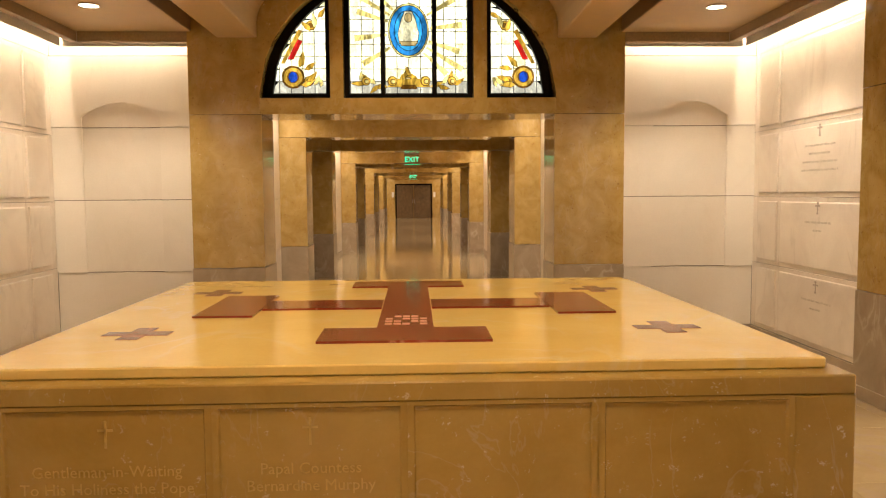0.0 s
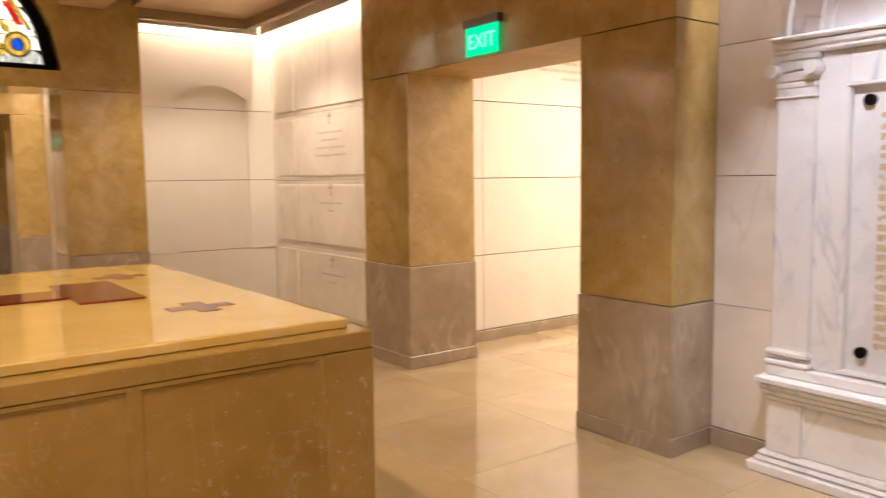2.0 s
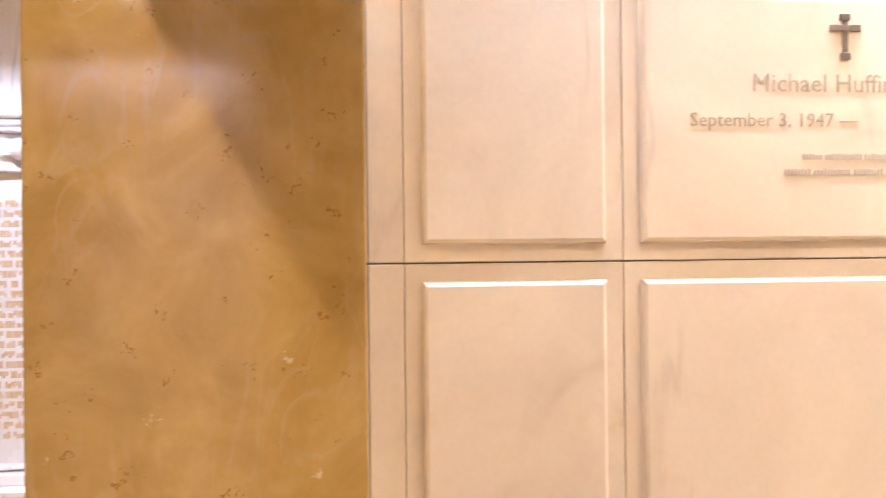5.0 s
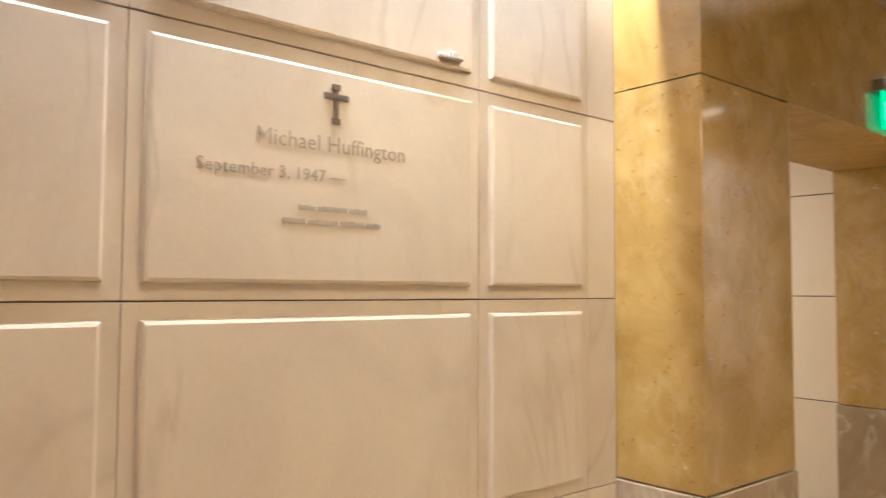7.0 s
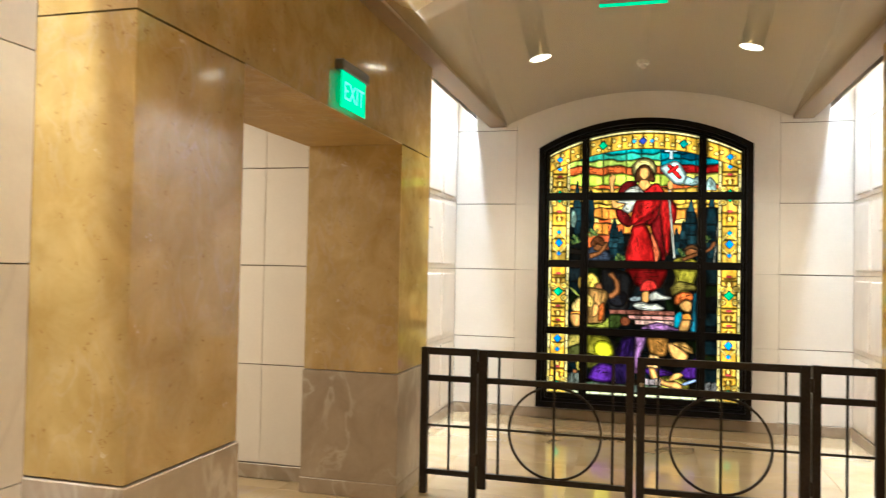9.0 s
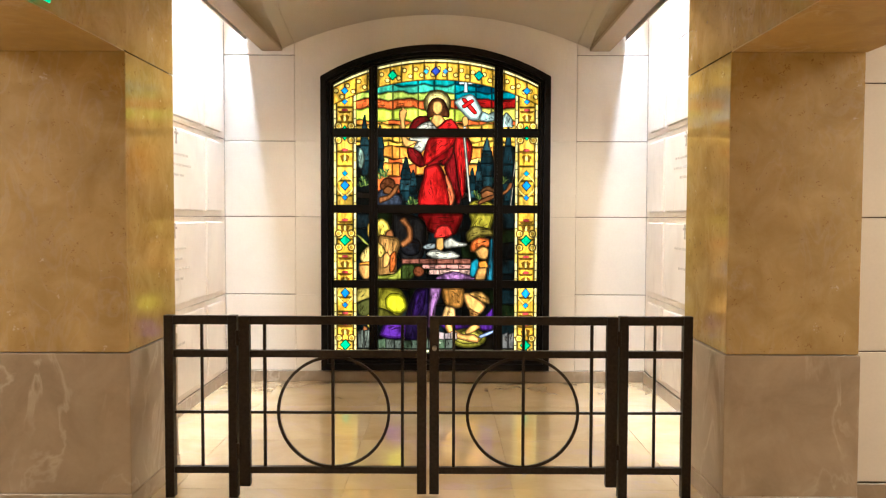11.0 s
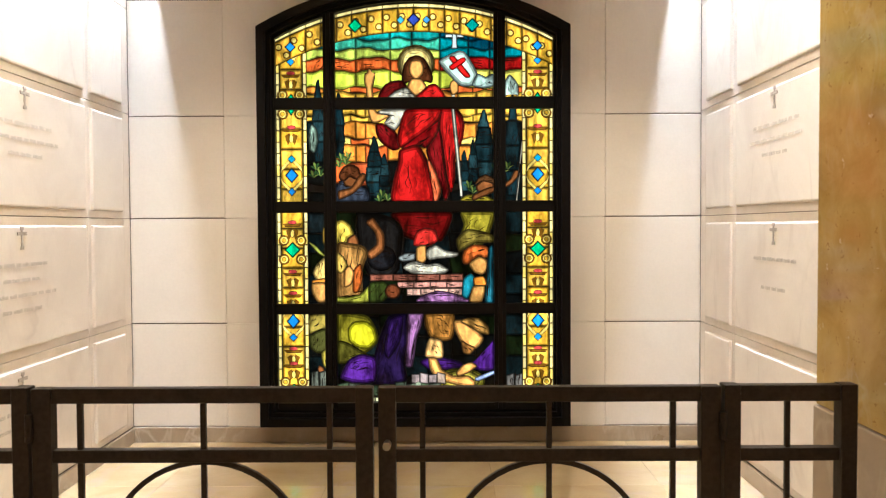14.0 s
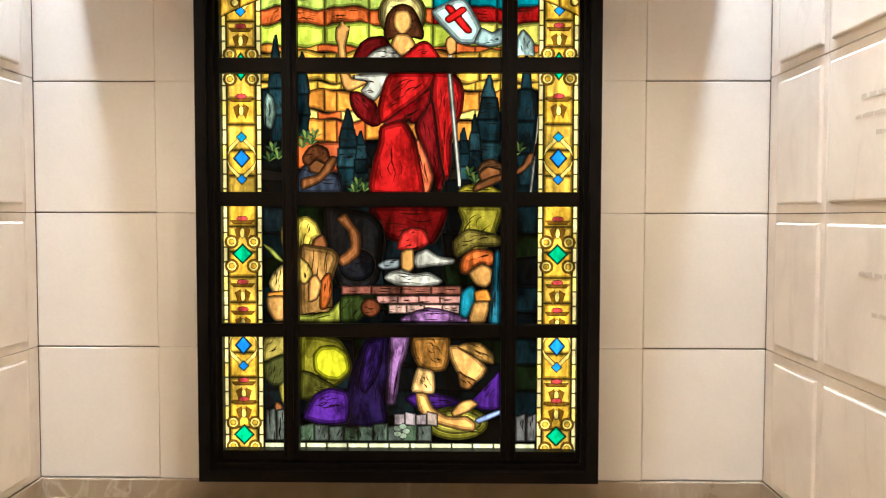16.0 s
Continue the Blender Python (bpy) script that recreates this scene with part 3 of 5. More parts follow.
# ---- the long north corridor ----
END = 49.9
for y, ln in LIT_BAYS:
    for sx, side in ((1, "east"), (-1, "west")):
        slab_wall("wall_%s_corridor" % side, "x", sx * XCR, -sx, y - ln / 2, y + ln / 2, (), (0.10, 0.79, 1.487, 2.175, 3.0), CREAM, "cream marble wall of the long corridor")
for y in CROSSINGS:
    for sx, side in ((1, "east"), (-1, "west")):
        xs = sorted((sx * XC, sx * 2.13))
        pier(xs[0], xs[1], y, y + 0.62, 2.345)
        pier(xs[0], xs[1], y + 3.40, y + 4.02, 2.345)
        wall_box("wall_%s_cross_aisle" % side, sx * 3.2, sx * 3.4, y + 0.62, y + 3.40, 0, 3.0, PALE, "pale wall of a cross aisle")
        wall_box("wall_%s_cross_lintel" % side, sx * XC, sx * 2.13, y + 0.602, y + 3.418, 2.35, 3.0, GOLD, "honey marble lintel of the long corridor")
    for y0 in (y + 0.02, y + 3.42):
        wall_box("lintel_corridor", -2.13, 2.13, y0, y0 + 0.58, 2.35, 3.0, GOLD, "honey marble lintel across the long corridor")
link_mesh("ceiling", box(-3.4, 3.4, YN + 0.62, END + 0.4, 3.0, 3.2), CEILING, None, "bronze-toned plaster ceiling of the long corridor", "ceiling", "structure")
wall_box("wall_north_end", -3.4, 3.4, END, END + 0.2, 0, 3.0, GOLD, "honey marble end wall of the long corridor")
wall_box("wall_lunette_back", -2.3, 2.3, YN + 0.45, YN + 0.62, 2.36, 4.2, JOINT, "dark back of the lunette light box")


# ---- the tomb in the middle of the hall ----
TX, TY0, TY1 = 1.575, 2.86, 5.72
tomb = thing("altar_tomb", "square tan marble tomb with cream slab and inlaid red cross", "tomb", (0, 0, 0))
part("core", box(-TX + 0.03, TX - 0.03, TY0 + 0.03, TY1 - 0.03, 0.0, 0.80), TOMB_SIDE, tomb)
part("cap", box(-TX, TX, TY0, TY1, 0.835, 0.905, 0.006), TOMB_SIDE, tomb, "tan marble cap course")
part("shadow_course", box(-TX + 0.02, TX - 0.02, TY0 + 0.02, TY1 - 0.02, 0.798, 0.836), TOMB_SIDE, tomb)
part("top_slab", box(-1.52, 1.52, 2.96, 5.62, 0.904, 0.945, 0.006), TOMB_TOP, tomb, "polished cream-yellow marble slab")
part("foot_course", box(-TX - 0.02, TX + 0.02, TY0 - 0.02, TY1 + 0.02, 0, 0.09, 0.005), GREY, tomb, "grey-brown marble foot course")
for s in (-1, 1):
    for ya in (TY0, TY1 - 0.2):
        part("corner_pilaster", box(s * 1.36, s * TX, ya, ya + 0.2, 0.09, 0.834, 0.004), TOMB_SIDE, tomb)


def tomb_front(y, f, names):
    edges = (-1.36, -0.648, 0.014, 0.672, 1.36)
    for k, (a, b) in enumerate(zip(edges, edges[1:])):
        bm = box(a + 0.001, b - 0.001, y, y - f * 0.03, 0.095, 0.834, 0.001)
        pn = part("crypt_front", bm, TOMB_SIDE, tomb)
        rim = 0.022
        bm = bmesh.new()
        rings = []
        for inset, d in ((0.0, 0.0), (0.006, -0.010)):
            x0, x1, z0, z1 = a + rim + inset, b - rim - inset, 0.12 + inset, 0.822 - inset
            yy = y + f * (0.001 + 0.012 + d)
            rings.append([bm.verts.new(p) for p in ((x0, yy, z0), (x1, yy, z0), (x1, yy, z1), (x0, yy, z1))])
        x0, x1, z0, z1 = a + 0.001, b - 0.001, 0.093, 0.835
        outer = [bm.verts.new(p) for p in ((x0, y + f * 0.013, z0), (x1, y + f * 0.013, z0), (x1, y + f * 0.013, z1), (x0, y + f * 0.013, z1))]
        for r, q in ((outer, rings[0]), (rings[0], rings[1])):
            for j in range(4):
                bm.faces.new((r[j], r[(j + 1) % 4], q[(j + 1) % 4], q[j]))
        bm.faces.new(rings[1])
        bmesh.ops.recalc_face_normals(bm, faces=bm.faces[:])
        part("sunk_tablet", bm, TOMB_SIDE, tomb)
        if names and k < 2:
            cx, yy = (a + b) / 2, y + f * 0.0045
            bm = box(cx - 0.004, cx + 0.004, yy - 0.002, yy, 0.69, 0.785)
            add_box(bm, cx - 0.026, cx + 0.026, yy - 0.002, yy, 0.748, 0.756)
            part("gilt_cross", bm, GILT, tomb, "small gilt cross")
            for j, line in enumerate(names[k]):
                writing("lettering", line, 0.056, pose(cx, yy, 0.607 - 0.06 * j, 90, 0, 0), GILT, tomb, "gilt engraved lettering")


tomb_front(TY0 + 0.014, -1, (("Gentleman-in-Waiting", "To His Holiness the Pope"), ("Papal Countess", "Bernardine Murphy")))
tomb_front(TY1 - 0.014, 1, None)
for s in (-1, 1):
    n = 4
    for k in range(n):
        a = TY0 + 0.2 + k * (TY1 - TY0 - 0.4) / n
        part("side_panel", box(s * (TX - 0.03), s * (TX - 0.012), a + 0.012, a + (TY1 - TY0 - 0.4) / n - 0.012, 0.12, 0.82, 0.004), TOMB_SIDE, tomb)

# inlaid cross: shaft, arms and flared ends of red marble
flat = lambda u, v, d: (u, v, 0.9445 + d)
for pts in (
    [(-0.125, 3.64), (0.125, 3.64), (0.125, 5.14), (-0.125, 5.14)],
    [(-0.355, 3.335), (0.355, 3.335), (0.355, 3.635), (-0.355, 3.635)],
    [(-0.355, 5.145), (0.355, 5.145), (0.355, 5.41), (-0.355, 5.41)],
    [(0.13, 4.235), (0.745, 4.235), (0.745, 4.53), (0.13, 4.53)],
    [(-0.745, 4.235), (-0.13, 4.235), (-0.13, 4.53), (-0.745, 4.53)],
    [(0.75, 4.02), (1.04, 4.02), (1.04, 4.76), (0.75, 4.76)],
    [(-1.04, 4.02), (-0.75, 4.02), (-0.75, 4.76), (-1.04, 4.76)],
):
    part("red_inlay", prism(pts, flat, 0.011), RED, tomb, "polished dark red marble inlay")
bm = bmesh.new()
for k in range(5):
    for j in range(4):
        if (k + j) % 4 != 3:
            add_box(bm, -0.095 + k * 0.04, -0.062 + k * 0.04, 3.70 + j * 0.07, 3.75 + j * 0.07, 0.9555, 0.9562)
part("inlay_ornament", bm, RUST_GILT, tomb, "rust-brown gilt ornament on the red inlay")
for cx in (-1.155, 1.155):
    for cy in (3.615, 4.975):
        bm = box(cx - 0.14, cx + 0.14, cy - 0.045, cy + 0.045, 0.944, 0.9475)
        add_box(bm, cx - 0.045, cx + 0.045, cy - 0.14, cy + 0.14, 0.944, 0.9478)
        part("small_cross", bm, ROSE, tomb, "small inlaid mauve cross")

# ---- the gate of the chapel ----
GY = -5.29
gate = thing("metal_gate", "dark bronze double gate with hoops, closed across the chapel", "gate", (0, 0, 0))


def bar(name, x0, x1, z0, z1, d=0.018, parent=None):
    return part(name, box(x0, x1, GY - d, GY + d, z0, z1, 0.002), IRON, parent or gate)


for s in (-1, 1):
    bar("post", s * 1.338, s * 1.385, 0, 0.966, 0.024)
    bar("post", s * 1.003, s * 1.05, 0, 0.966, 0.024)
    for nm, z0, z1 in (("top_rail", 0.918, 0.964), ("rail", 0.745, 0.782), ("bottom_rail", 0.128, 0.162)):
        bar(nm, s * 1.05, s * 1.338, z0, z1)
    bar("thin_rail", s * 1.05, s * 1.338, 0.444, 0.458, 0.008)
    bar("thin_bar", s * 1.185, s * 1.199, 0.162, 0.918, 0.008)
    leaf = part("leaf", box(s * 0.938, s * 0.995, GY - 0.02, GY + 0.02, 0.06, 0.962, 0.002), IRON, gate, "hinged gate leaf with a hoop")
    bar("stile", s * 0.008, s * 0.058, 0.02, 0.962, 0.02, leaf)
    for nm, z0, z1 in (("top_rail", 0.918, 0.962), ("rail", 0.745, 0.782), ("bottom_rail", 0.128, 0.162)):
        bar(nm, s * 0.058, s * 0.938, z0, z1, 0.016, leaf)
    for x in (0.861, 0.502, 0.135):
        bar("thin_bar", s * (x - 0.008), s * (x + 0.008), 0.162, 0.918, 0.008, leaf)
    bar("thin_rail", s * 0.058, s * 0.938, 0.444, 0.458, 0.007, leaf)
    part("hoop", add_ring(bmesh.new(), (s * 0.498, GY, 0.453), 0.292, 0.0075, 1), IRON, leaf)
    for z in (0.85, 0.25):
        part("hinge", add_tube(bmesh.new(), (s * 1.0, GY + 0.022, z - 0.04), 0.011, 2, 0.08, 12), IRON, leaf)
part("latch", add_tube(bmesh.new(), (-0.034, GY + 0.02, 0.80), 0.012, 1, 0.03, 12), STEEL, gate, "small steel latch knob")

# ---- signs ----
def exit_sign(x, y, z, rz, kind_label):
    """A wall sign: grey housing above a glowing green plate with pale letters."""
    sg = thing("exit_sign", kind_label, "exit sign", (x, y, z))
    sg.matrix_world = pose(x, y, z, 0, 0, rz)
    part("housing", box(-0.18, 0.18, -0.05, 0.0, 0.0, 0.055, 0.006), GREY_BOX, sg, "grey metal housing")
    part("plate", box(-0.165, 0.165, -0.035, -0.027, -0.185, 0.002, 0.002), SIGN_GREEN, sg, "glowing green plate")
    t = writing("lettering", "EXIT", 0.135, pose(0, 0, 0), SIGN_PALE, sg, "pale green letters")
    t.matrix_world = pose(x, y, z, 0, 0, rz) @ pose(0, -0.0365, -0.10, 90, 0, 0)
    return sg


exit_sign(XP - 0.001, 4.25, 2.485, -90, "wall-mounted glowing green exit sign over a doorway")
exit_sign(XC - 0.001, -4.12, 2.49, -90, "wall-mounted glowing green exit sign over the chapel doorway")


def hung_sign(x, y, z, rz, stem):
    sg = thing("exit_sign", "hanging clear exit sign with green letters", "exit sign", (x, y, z))
    sg.matrix_world = pose(x, y, z, 0, 0, rz)
    part("canopy", box(-0.16, 0.16, -0.025, 0.025, 0.11, 0.135 + stem, 0.004), GREY_BOX, sg, "slim grey canopy")
    part("clear_plate", box(-0.165, 0.165, -0.004, 0.004, -0.10, 0.11, 0.001), GLASS_CLEAR, sg, "clear edge-lit plate")
    t = writing("lettering", "EXIT", 0.155, pose(0, 0, 0), SIGN_TEXT, sg, "glowing green letters")
    t.matrix_world = pose(x, y, z, 0, 0, rz) @ pose(0, -0.007, 0.0, 90, 0, 0)
    part("edge_light", box(-0.165, 0.165, -0.006, 0.006, -0.112, -0.10), SIGN_GREEN, sg, "green glowing lower edge")


GLASS_CLEAR = bpy.data.materials.new("clear_acrylic")
GLASS_CLEAR.use_nodes = True
gb = GLASS_CLEAR.node_tree.nodes["Principled BSDF"]
gb.inputs["Transmission Weight"].default_value, gb.inputs["Roughness"].default_value, gb.inputs["IOR"].default_value = 1.0, 0.02, 1.1
hung_sign(0.02, -4.25, 2.93, 180, 0.19)
hung_sign(0.0, 16.9, 2.29, 0, 0.58)
hung_sign(0.0, 33.0, 2.29, 0, 0.58)


# ---- lamps and small fixtures ----
def downlight(x, y, z, tilt=0.0):
    dl = thing("downlight", "round recessed ceiling downlight, switched on, some added out of view", "downlight", (x, y, z), "", "recessed downlights")
    bm = bmesh.new()
    bmesh.ops.create_cone(bm, cap_ends=False, segments=32, radius1=0.092, radius2=0.078, depth=0.012)
    part("trim_ring", bm, STEEL, dl, "brushed metal trim ring")
    bm = bmesh.new()
    bmesh.ops.create_circle(bm, cap_ends=True, segments=32, radius=0.078)
    part("lens", bm, LAMP_GLOW, dl, "glowing frosted lens")
    dl.rotation_euler.y = tilt
    return dl


for s in (-1, 1):
    downlight(s * 2.70, 7.0, 3.154)
    downlight(s * 2.20, 1.58, 3.154)
    downlight(s * 0.78, -6.37, 3.168, s * 0.243)
    # discs for the added corridor pair, out of view overhead
    downlight(s * 0.78, -1.6, 3.168, s * 0.243)
# discs for the unseen vault lamps
for yy in (1.5, 4.29, 7.1):
    downlight(0, yy, 3.872)
for y, ln in LIT_BAYS:
    downlight(0, y, 2.994)
sd = thing("smoke_detector", "small white round smoke detector under the vault", "smoke detector", (0, -6.94, 3.262))
part("body", add_tube(bmesh.new(), (0, 0, -0.035), 0.05, 2, 0.035, 20), WHITE_PLASTIC, sd)
part("dome", add_tube(bmesh.new(), (0, 0, -0.06), 0.028, 2, 0.026, 16), WHITE_PLASTIC, sd)
for sx in (-1, 1):
    # the tubes at y 1.7 are added to go with the strips beside the monument
    for x, y, lx, ly, hh in ((3.53, 6.95, 0.03, 2.1, 3.38), (3.53, 1.7, 0.03, 1.9, 3.38), (1.715, -1.19, 0.03, 2.3, 3.38), (1.715, -6.95, 0.03, 2.2, 3.38)):
        link_mesh("cove_tube", box(sx * x - lx / 2, sx * x + lx / 2, y - ly / 2, y + ly / 2, hh, hh + 0.014), COVE_GLOW, None, "slim glowing tube lamp hidden in the cove", "cove lamp")
    link_mesh("cove_tube", box(sx * 2.93 - 0.65, sx * 2.93 + 0.65, 8.25, 8.28, 3.38, 3.394), COVE_GLOW, None, "slim glowing tube lamp hidden in the cove", "cove lamp")

# far door
dr = thing("door_1", "dark double door closing the far corridor end", "door", (0, END - 0.03, 0), "structure")
for s in (-1, 1):
    lf = part("leaf", box(s * 0.01, s * 1.10, -0.03, 0.02, 0.01, 2.12, 0.004), DOOR_M, dr)
    part("handle", box(s * 0.05, s * 0.075, -0.07, -0.03, 0.95, 1.2, 0.003), STEEL, lf)
    part("frame", box(s * 1.10, s * 1.20, -0.05, 0.03, 0, 2.22, 0.004), FRAME_M, dr)
part("frame", box(-1.098, 1.098, -0.05, 0.03, 2.125, 2.22, 0.004), FRAME_M, dr)
for s in (-1, 1):
    link_mesh("wall_plate", box(s * 1.27, s * 1.42, END - 0.02, END + 0.005, 1.35, 1.68, 0.004), WHITE_PLASTIC, None, "small pale notice plate on the end wall", "sign")


# ---- the white marble monument ----
MY, MX = 1.58, XR
mon = thing("wall_monument", "white veined marble wall monument with pilasters, arch and inscribed plate", "monument", (0, 0, 0))


def mbox(name, hy0, hy1, d, z0, z1, bev=0.006, mat=None, label=""):
    """A block of the monument between two offsets from its middle line, d proud of the wall."""
    return part(name, box(MX - d, MX, MY + hy0, MY + hy1, z0, z1, bev), mat or WHITE_M, mon, label)


mbox("plinth", -0.85, 0.85, 0.19, 0.0, 0.05)
mbox("plinth_moulding", -0.83, 0.83, 0.165, 0.05, 0.075, 0.012)
mbox("plinth_moulding", -0.815, 0.815, 0.145, 0.075, 0.10, 0.01)
mbox("pedestal", -0.77, 0.77, 0.09, 0.10, 0.365)
for s in (-1, 1):
    mbox("pedestal_block", s * 0.61, s * 0.79, 0.115, 0.10, 0.365)
for z0, z1, d, w in ((0.365, 0.395, 0.125, 0.785), (0.395, 0.425, 0.14, 0.80), (0.425, 0.455, 0.16, 0.81), (0.455, 0.492, 0.18, 0.825)):
    mbox("sill_moulding", -w, w, d, z0, z1, 0.009, None, "cream-edged moulded sill")
mbox("sill_back", -0.795, 0.795, 0.12, 0.492, 0.545)
for s in (-1, 1):
    mbox("pilaster", s * 0.60, s * 0.79, 0.095, 0.545, 2.10, 0.01)
    for z0, z1, e in ((0.545, 0.575, 0.022), (0.575, 0.592, 0.008), (0.592, 0.625, 0.016)):
        mbox("pilaster_foot", s * (0.60 - e), s * (0.79 + e), 0.095 + e * 1.5, z0, z1, 0.01)
    for z0, z1, e in ((1.85, 1.865, 0.010), (1.90, 1.93, 0.006), (1.93, 1.98, 0.008), (1.98, 2.03, 0.014), (2.03, 2.06, 0.022)):
        mbox("capital", s * (0.60 - e), s * (0.79 + e), 0.095 + e * 1.2, z0, z1, 0.008)
    for q in (0.60, 0.79):
        part("volute", add_tube(bmesh.new(), (MX - 0.155, MY + s * q, 1.985), 0.032, 0, 0.14, 16), WHITE_M, mon)
    mbox("inner_jamb", s * 0.455, s * 0.60, 0.07, 0.545, 2.06, 0.004)
mbox("inner_head", -0.455, 0.455, 0.07, 1.90, 2.06, 0.004)
for z0, z1, d, w in ((2.06, 2.085, 0.115, 0.79), (2.085, 2.12, 0.125, 0.797), (2.12, 2.145, 0.145, 0.805)):
    mbox("entablature", -w, w, d, z0, z1, 0.008)
# plate with studs and lettering
mbox("plate", -0.455, 0.455, 0.035, 0.555, 1.90, 0.004)
for a, b, z0, z1 in ((-0.465, 0.465, 1.885, 1.905), (-0.465, 0.465, 0.55, 0.572)):
    mbox("plate_moulding", a, b, 0.078, z0, z1, 0.006)
for s in (-1, 1):
    mbox("plate_moulding", s * 0.445, s * 0.465, 0.078, 0.572, 1.885, 0.006)
    for z in (1.822, 0.665):
        part("stud", add_tube(bmesh.new(), (MX - 0.062, MY + s * 0.372, z), 0.026, 0, 0.03, 20), FRAME_M, mon, "dark round bronze stud")
rng = random.Random(5)
bm = bmesh.new()
for r in range(24):
    z = 1.762 - r * 0.0455
    u = -0.325
    while u < 0.32:
        w = min(rng.uniform(0.025, 0.115), 0.325 - u)
        v = u
        while v < u + w - 0.006:
            lw = rng.uniform(0.006, 0.015)
            lo, hi = rng.choice(((0, 1), (0, 1), (0, 1), (0, 0.7), (0.35, 1)))
            add_box(bm, MX - 0.0365, MX - 0.034, MY - v, MY - min(v + lw, u + w), z - 0.031 + 0.031 * lo, z - 0.031 + 0.031 * hi)
            v += lw + rng.uniform(0.001, 0.005)
        u += w + 0.011
part("inscription", bm, GILT_FLAT, mon, "rows of small ochre lettering")
bm = box(MX - 0.037, MX - 0.034, MY - 0.004, MY + 0.004, 1.80, 1.85)
add_box(bm, MX - 0.037, MX - 0.034, MY - 0.02, MY + 0.02, 1.828, 1.836)
part("gilt_cross", bm, GILT, mon)
# winged boss
bm = bmesh.new()
bmesh.ops.create_uvsphere(bm, u_segments=16, v_segments=10, radius=0.05, matrix=Matrix.Translation((MX - 0.10, MY, 1.985)))
part("boss", bm, WHITE_M, mon, "small carved round boss")
for s in (-1, 1):
    for k in range(4):
        part("carved_feather", prism([(MY + s * 0.03, 2.03 - k * 0.018), (MY + s * (0.19 - k * 0.03), 2.04 - k * 0.022), (MY + s * (0.17 - k * 0.03), 2.022 - k * 0.022), (MY + s * 0.03, 2.012 - k * 0.018)], lambda u, v, d: (MX - 0.07 - d, u, v), 0.02 + 0.004 * k), WHITE_M, mon)
# arch over the entablature
to_m = lambda u, v, d: (MX - d, MY + u, v)
ring = lambda r: [(r * math.cos(math.pi * k / 28), 2.145 + r * 1.05 * math.sin(math.pi * k / 28)) for k in range(29)]
part("tympanum", prism(ring(0.60), to_m, 0.03), WHITE_M, mon)
for r0, r1, d in ((0.60, 0.74, 0.075), (0.74, 0.79, 0.11), (0.56, 0.60, 0.055)):
    a, b = ring(r1), ring(r0)
    bm = bmesh.new()
    for k in range(28):
        add_prism(bm, [a[k], a[k + 1], b[k + 1], b[k]], to_m, d)
    bmesh.ops.remove_doubles(bm, verts=bm.verts[:], dist=1e-5)
    part("arch_moulding", bm, WHITE_M, mon)
for s in (-1, 1):
    for k in range(3):
        part("carved_swag", add_tube(bmesh.new(), (MX - 0.05, MY + s * (0.14 + 0.07 * k), 2.42 - 0.05 * k), 0.028 - 0.005 * k, 0, 0.03, 10), WHITE_M, mon)

# ---- inscriptions on the crypt fronts ----
def crypt_cross(name, place, rz, h, mat, parent):
    m = pose(*place, 0, 0, rz)
    bm = bmesh.new()
    w = h * 0.07
    add_box(bm, -w, w, -0.004, 0, -h / 2, h / 2, 0.0008)
    add_box(bm, -h * 0.27, h * 0.27, -0.0045, 0, h * 0.14, h * 0.14 + 2 * w, 0.0008)
    for dx, dz in ((0, h * 0.48), (0, -h * 0.48), (h * 0.27, h * 0.14 + w), (-h * 0.27, h * 0.14 + w)):
        add_box(bm, dx - w * 1.9, dx + w * 1.9, -0.005, 0, dz - w * 1.2, dz + w * 1.2, 0.001)
    bm.transform(m)
    return part(name, bm, mat, parent)


def text_bars(place, rz, widths, pitch, h, parent, seed):
    """Lines of engraved lettering too small to read, as rows of short strokes."""
    r = random.Random(seed)
    bm = bmesh.new()
    for j, w in enumerate(widths):
        u = -w / 2
        while u < w / 2:
            word = min(r.uniform(0.03, 0.10), w / 2 - u)
            v = u
            while v < u + word:
                add_box(bm, v, v + h * 0.32, -0.0012, 0, -j * pitch - h / 2, -j * pitch + h / 2 * r.uniform(0.45, 1.0))
                v += h * 0.55
            u += word + h * 0.8
    bm.transform(pose(*place, 0, 0, rz))
    return tagged(part("engraving", bm, INK if seed == 3 else FAINT, parent), kind="stuff")


ins = thing("crypt_inscription", "engraved grey name, date and dark cross on a cream tablet", "inscription", (XCR - 0.0185, -1.135, 1.9))
ins_p = Matrix.Translation(-ins.location)
xt = XCR - 0.0175
crypt_cross("cross", (xt - ins.location.x, 0, 2.033 - 1.9), -90, 0.10, INK_DARK, ins)
writing("name_line", "Michael Huffington", 0.064, pose(xt, -1.137, 1.916, 90, 0, -90), INK, ins)
writing("date_line", "September 3, 1947 \u2014", 0.048, pose(xt, -0.952, 1.826, 90, 0, -90), INK, ins)
text_bars((xt - ins.location.x, 0.005, 1.738 - 1.9), -90, (0.215, 0.31), 0.038, 0.016, ins, 3)
link_mesh("flower_clip", add_box(box(XCR - 0.034, XCR - 0.017, -1.60, -1.50, 2.245, 2.258, 0.003), XCR - 0.05, XCR - 0.034, -1.565, -1.535, 2.24, 2.262, 0.003), BRIGHT_METAL, None, "small bright metal clip on a tablet", "clip")


